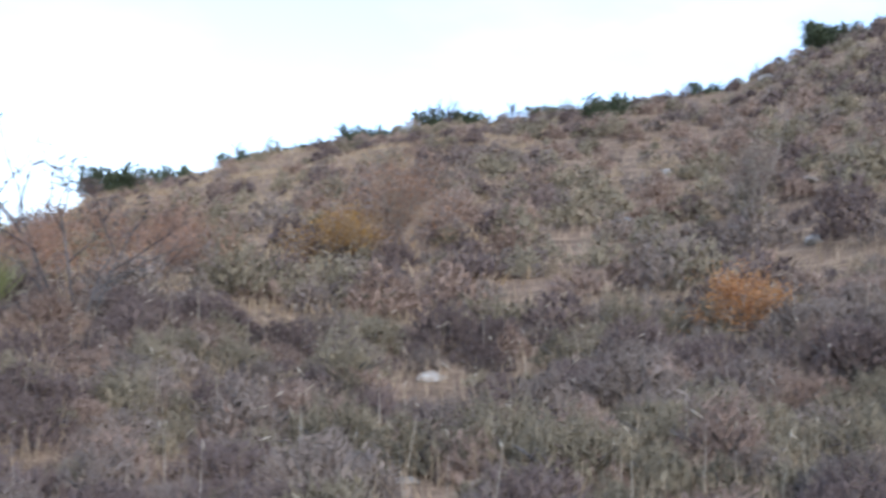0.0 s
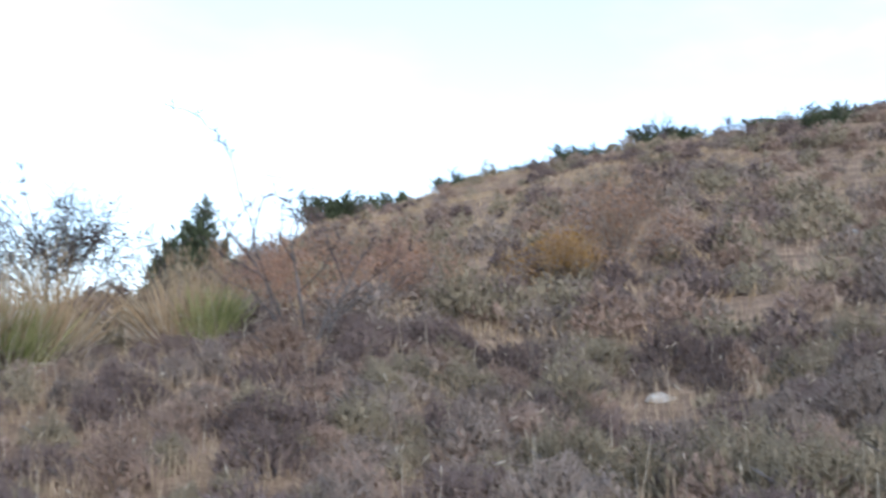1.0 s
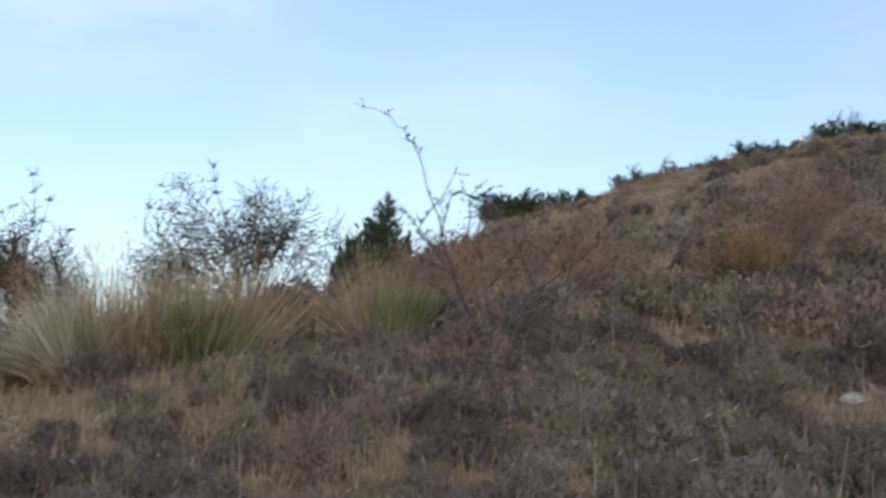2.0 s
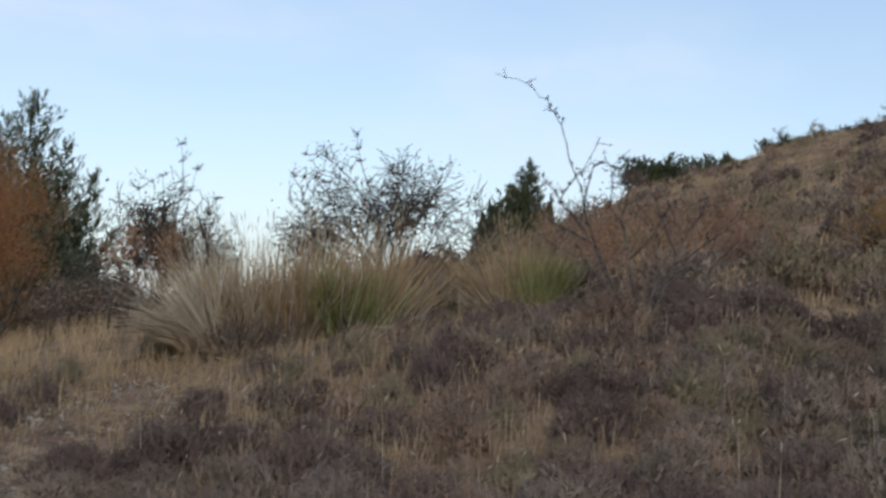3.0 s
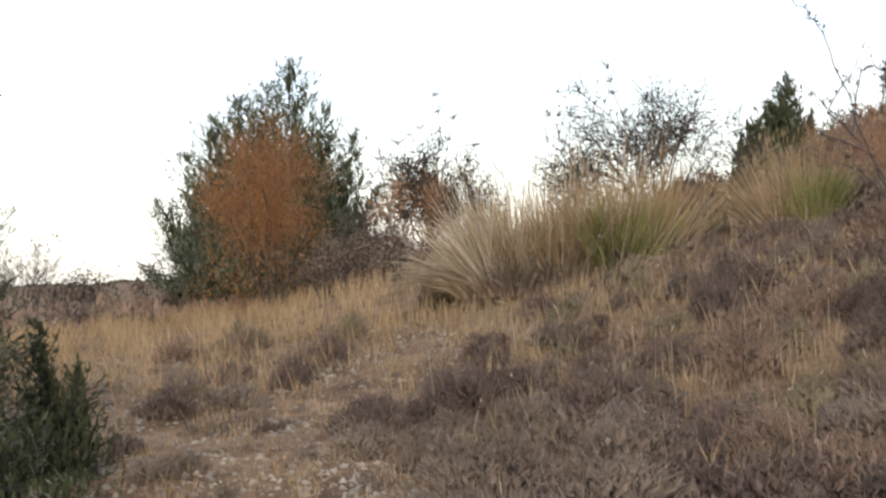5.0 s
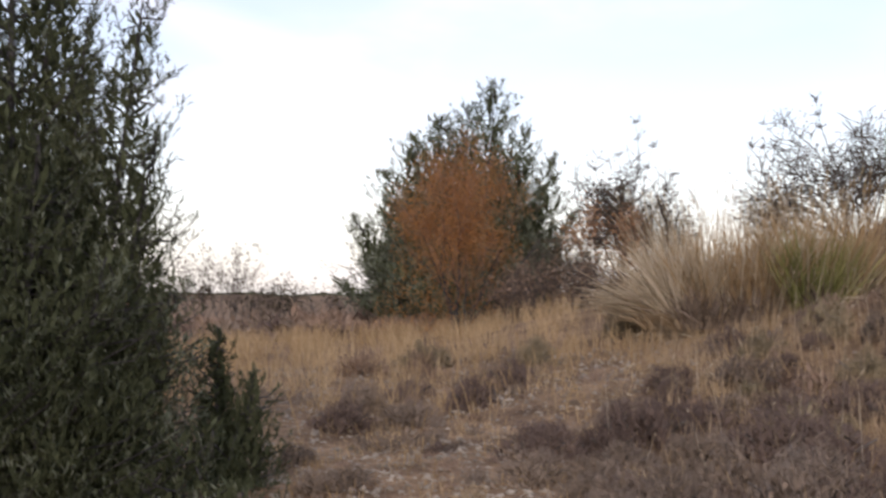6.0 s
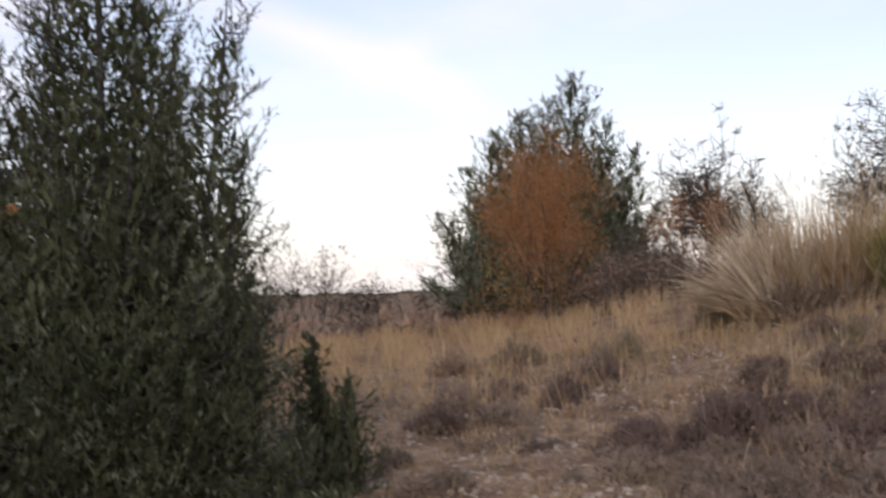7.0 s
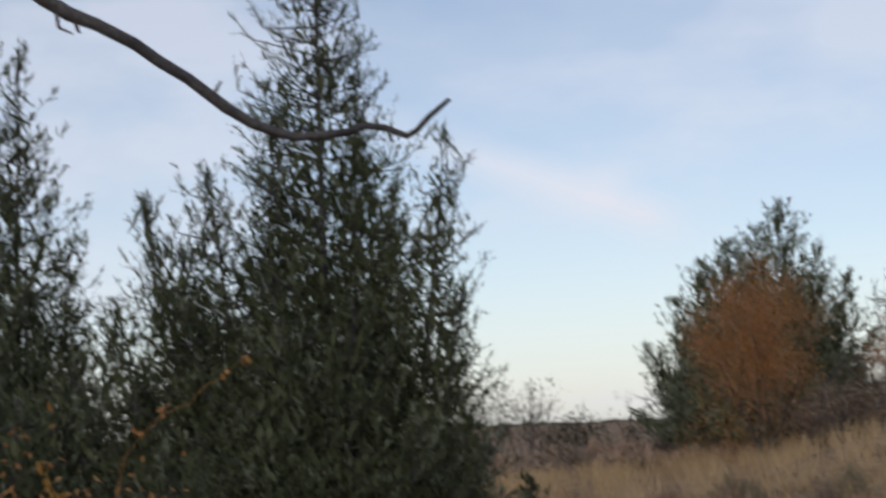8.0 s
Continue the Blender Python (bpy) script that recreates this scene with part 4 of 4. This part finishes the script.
grass("dry straw-coloured grass of the field", STRAW, 56000, 24, 64, 12.5, 42, 0.36, 0.0115, lambda b, r: np.clip((field(b, r) + 0.05) * (0.65 + 0.9 * np.sin(b * 1.7 + r * 0.8) * np.sin(r * 0.9 - b * 0.4)), 0, 1))
grass("thin dry grass between the stones", STRAW, 26000, 22, 60, 8.0, 19, 0.13, 0.007,
      lambda b, r: np.clip(1.6 * np.sin(b * 1.9 + r) * np.sin(r * 2.3 + 0.4 * b) + 0.35 + (r - 13) * 0.08, 0.04, 1))
grass("tan grass between the shrubs", TAN, 14000, -20, 30, 8.5, 22, 0.30, 0.009, lambda b, r: 0.8 + 0 * b)
grass("short tan grass round the tussocks", TAN, 9000, 14, 31, 11.5, 19, 0.2, 0.008, lambda b, r: np.clip(0.5 + 0.8 * np.sin(b * 1.3 + r * 0.7) * np.sin(r * 1.9), 0.1, 1))
grass("pale dry grass on the hillside", TAN, 42000, -21, 24, 18, 108, 0.27, 0.028, lambda b, r: (r < np.interp(b, LIE[:, 0], LIE[:, 3]) + 1) * 0.9)

grass("straw coloured grass in the gaps of the hillside scrub", STRAW, 24000, -4, 23, 19, 95, 0.3, 0.028, lambda b, r: (r < np.interp(b, LIE[:, 0], LIE[:, 3]) + 1) * 0.9)

# single seed stalks that stand over the scrub
p = Pile()
n = 240
base = spots(rng.uniform(-19, 32, n), np.sqrt(rng.uniform(9.0 ** 2, 19 ** 2, n)))
ln = rng.uniform(0.35, 0.75, n)
tip = base + np.stack([rng.normal(0, 0.07, n), rng.normal(0, 0.07, n), ln], 1)
blades(p, base, tip, np.full(n, 0.006), 0.02 * ln)
bent = tip + np.stack([rng.normal(0, 0.05, n), rng.normal(0, 0.05, n), rng.uniform(-0.02, 0.09, n)], 1)
sprigs(p, tip - np.array([0, 0, 0.02]), bent, np.full(n, 0.0075))
tagged(new("seed_stalks", p.mesh("seed_stalks", PALEGRASS)), "pale dry seed stalks above the scrub", "grass", kind="stuff")

# ---- dwarf trees along the ridge ----
for b, r, w, h, foot in ((12.67, 80, 2.9, 1.7, 0), (10.6, 88, 2.9, 1.6, 0), (11.4, 84, 2.0, 0.9, 0), (2.9, 99, 4.0, 1.0, 0), (4.4, 99, 1.2, 1.0, 0), (0.0, 102.5, 4.2, 1.9, 0), (-1.0, 102.5, 1.6, 1.1, 0),
                         (-4.6, 103.6, 5.5, 0.9, 0), (-6.8, 103.5, 3.0, 0.8, 0), (-10.05, 106.3, 1.9, 1.6, 0), (-14.3, 107.3, 1.7, 2.0, 0),
                         (-15.0, 93.3, 4.8, 1.6, 0), (-6.27, 84, 1.9, 1.6, 0), (6.3, 98, 1.2, 0.9, 0), (5.2, 98, 1.6, 0.8, 0), (8.0, 93, 1.6, 0.8, 0)):
    c = spot(b, r)
    n = max(2, int(w / 0.9))
    w, h = w * 1.1, h * 1.08
    lead = [((k / max(n - 1, 1) - 0.5) * w * 0.75, rng.uniform(-0.4, 0.4), h * rng.uniform(0.7, 1.05), w / n * 1.2, 0.0) for k in range(n)]
    juniper("ridge_juniper", "low dark juniper on the ridge line", c, lead, plume=0.32, sprig=0.17, thick=0.032, per=10, dense=26, group="ridge junipers", pale=0.0, shape=0.35, mat=0.13, close=0.9)

for b, r, h in ((0.5, 102, 2.6), (-0.3, 102, 2.2), (7.85, 93, 1.6), (-2.7, 103, 1.5)):
    woody_shrub("thorn_bush", "sparse leafless thorn bush on the ridge line", "shrub", spot(b, r), h, h * 0.8, 5, 2, 4, 0.03, TWIG, OLIVELEAF, 60, 0.08, 0.06, "thorn bushes", bark=TWIG, finest=0.014)

# ---- stones ----
STONES = []
for k in range(5):
    bm = bmesh.new()
    bmesh.ops.create_icosphere(bm, subdivisions=2, radius=0.5)
    for v in bm.verts:
        f = 1 + 0.35 * noise.noise(v.co * 2.2 + Vector((k * 7.0, 0, 0)))
        v.co = Vector((v.co.x * f, v.co.y * f * 0.8, max(v.co.z * f * 0.55, -0.12)))
    me = bpy.data.meshes.new("stone")
    bm.to_mesh(me)
    bm.free()
    me.materials.append(STONE)
    STONES.append(me)


def stone(label, b, r, size, group="stones on the strip"):
    ob = new("stone", STONES[int(rng.integers(0, 5))])
    p = spot(b, r)
    ob.location = (p.x, p.y, p.z + size * 0.04)
    ob.rotation_euler = (rng.uniform(-0.2, 0.2), rng.uniform(-0.2, 0.2), rng.uniform(0, 6.28))
    ob.scale = (size, size * rng.uniform(0.7, 1.0), size * rng.uniform(0.6, 1.0))
    return tagged(ob, label, "stone", group)


boulder = stone("pale limestone boulder among the scrub", -0.44, 16.3, 0.36, "")
boulder.scale.z *= 1.6
boulder.location.z -= 0.03
for k in range(240):
    b = rng.uniform(22, 46)
    r = math.sqrt(rng.uniform(9.2 ** 2, 18 ** 2))
    if rng.random() < stony(b, r) + 0.08:
        stone("pale limestone stone lying on bare soil", b, r, 0.035 + 0.075 * rng.random() ** 2)
for b, r, size in ((31.27, 15.7, 0.13), (36.2, 15.1, 0.17), (35.6, 15.0, 0.1), (37.5, 14.0, 0.14), (31.6, 16.9, 0.1), (26.2, 15.5, 0.12), (23.6, 16.0, 0.14), (23.0, 16.1, 0.1), (40.7, 9.3, 0.16), (42.9, 13.3, 0.13), (38.0, 11.0, 0.1)):
    stone("pale limestone stone lying on bare soil", b, r, size)
for b, r, size in ((0.06, 11.2, 0.22), (0.3, 11.3, 0.14), (-1.6, 17.1, 0.16), (-2.9, 21.0, 0.15), (-3.3, 21.8, 0.14), (-14.2, 31.7, 0.55), (-15.6, 28.7, 0.6), (-16.2, 27.8, 0.5), (-9.3, 32.4, 0.35), (-7.3, 31.4, 0.4), (-14.5, 23.2, 0.45),
                   (-8.8, 42.5, 0.5), (-15.7, 53.0, 0.8), (-12.4, 95.3, 1.4), (-12.0, 93.4, 1.1), (-13.4, 97.0, 1.2), (-3.2, 37.7, 0.4)):
    stone("pale limestone stone among the hillside scrub", b, r, size, "stones on the hillside")
p = Pile()
for k in range(14000):
    b = rng.uniform(22, 50)
    r = math.sqrt(rng.uniform(8.8 ** 2, 18.5 ** 2))
    if rng.random() > (stony(b, r) + 0.05) * (1 if r < 12.5 else 0.5):
        continue
    c = np.array(spot(b, r))
    w = 0.009 + 0.038 * rng.random() ** 3
    v = rng.normal(0, 1, (6, 3)) * 0.12 + np.array([(1, 0, 0), (-1, 0, 0), (0, 1, 0), (0, -1, 0), (0, 0, 0.7), (0, 0, -0.5)])
    p.put(c + v * w, [[(0, 2, 4), (2, 1, 4), (1, 3, 4), (3, 0, 4), (2, 0, 5), (1, 2, 5), (3, 1, 5), (0, 3, 5)]])
tagged(new("gravel", p.mesh("gravel", STONE)), "pale limestone gravel scattered on the bare strip", "gravel", kind="stuff")

# ---- the dead branch overhead ----
ob = thing("dead_tree", "grey leafless tree with a long crooked branch", "tree", at=spot(72, 6.2))
foot = np.array(spot(72, 6.2))


def sky_point(b, el, r):
    a = radians(b)
    return np.array([-r * math.sin(a), r * math.cos(a), EYE + r * math.tan(radians(el))])


p = Pile()
top = sky_point(70, 21.5, 5.9)
tube(p, [np.array((0, 0, -0.1)), np.array((0.05, 0.02, 1.2)), np.array((-0.02, 0.05, 2.4)), top - foot, top - foot + np.array((-0.1, 0.1, 1.2))], [0.13, 0.11, 0.09, 0.07, 0.04], 8)
part("trunk", p, DEADWOOD, ob)
p = Pile()
way = [top] + [sky_point(b, e, 5.9) for b, e in ((66.5, 19.3), (64.48, 17.99), (63.6, 17.5), (62.6, 17.15), (61.15, 16.45), (60.3, 15.85), (59.2, 15.2), (57.8, 14.13), (56.8, 13.5), (56.0, 13.2),
                                                   (55.24, 12.98), (54.2, 13.0), (53.2, 13.1), (52.4, 13.32), (51.74, 13.22), (51.2, 13.0), (50.87, 12.88), (50.5, 13.05), (50.0, 13.55), (49.16, 14.18))]
thickness = np.linspace(0.032, 0.010, len(way)) * rng.uniform(0.9, 1.12, len(way))
tube(p, np.array(way) - foot, thickness, 7)
part("branch", p, DEADWOOD, ob)
for b, e, b2, e2, b3, e3 in ((64.1, 17.7, 64.0, 17.0, 63.5, 16.8), (63.4, 17.3, 63.3, 16.9, 63.2, 16.85), (51.6, 13.15, 51.5, 12.75, 51.4, 12.7), (58.3, 14.5, 58.1, 14.9, 57.95, 15.1)):
    p = Pile()
    tube(p, [sky_point(b, e, 5.9) - foot, sky_point(b2, e2, 5.88) - foot, sky_point(b3, e3, 5.86) - foot], [0.010, 0.007, 0.004], 5)
    part("broken_twig", p, DEADWOOD, ob)
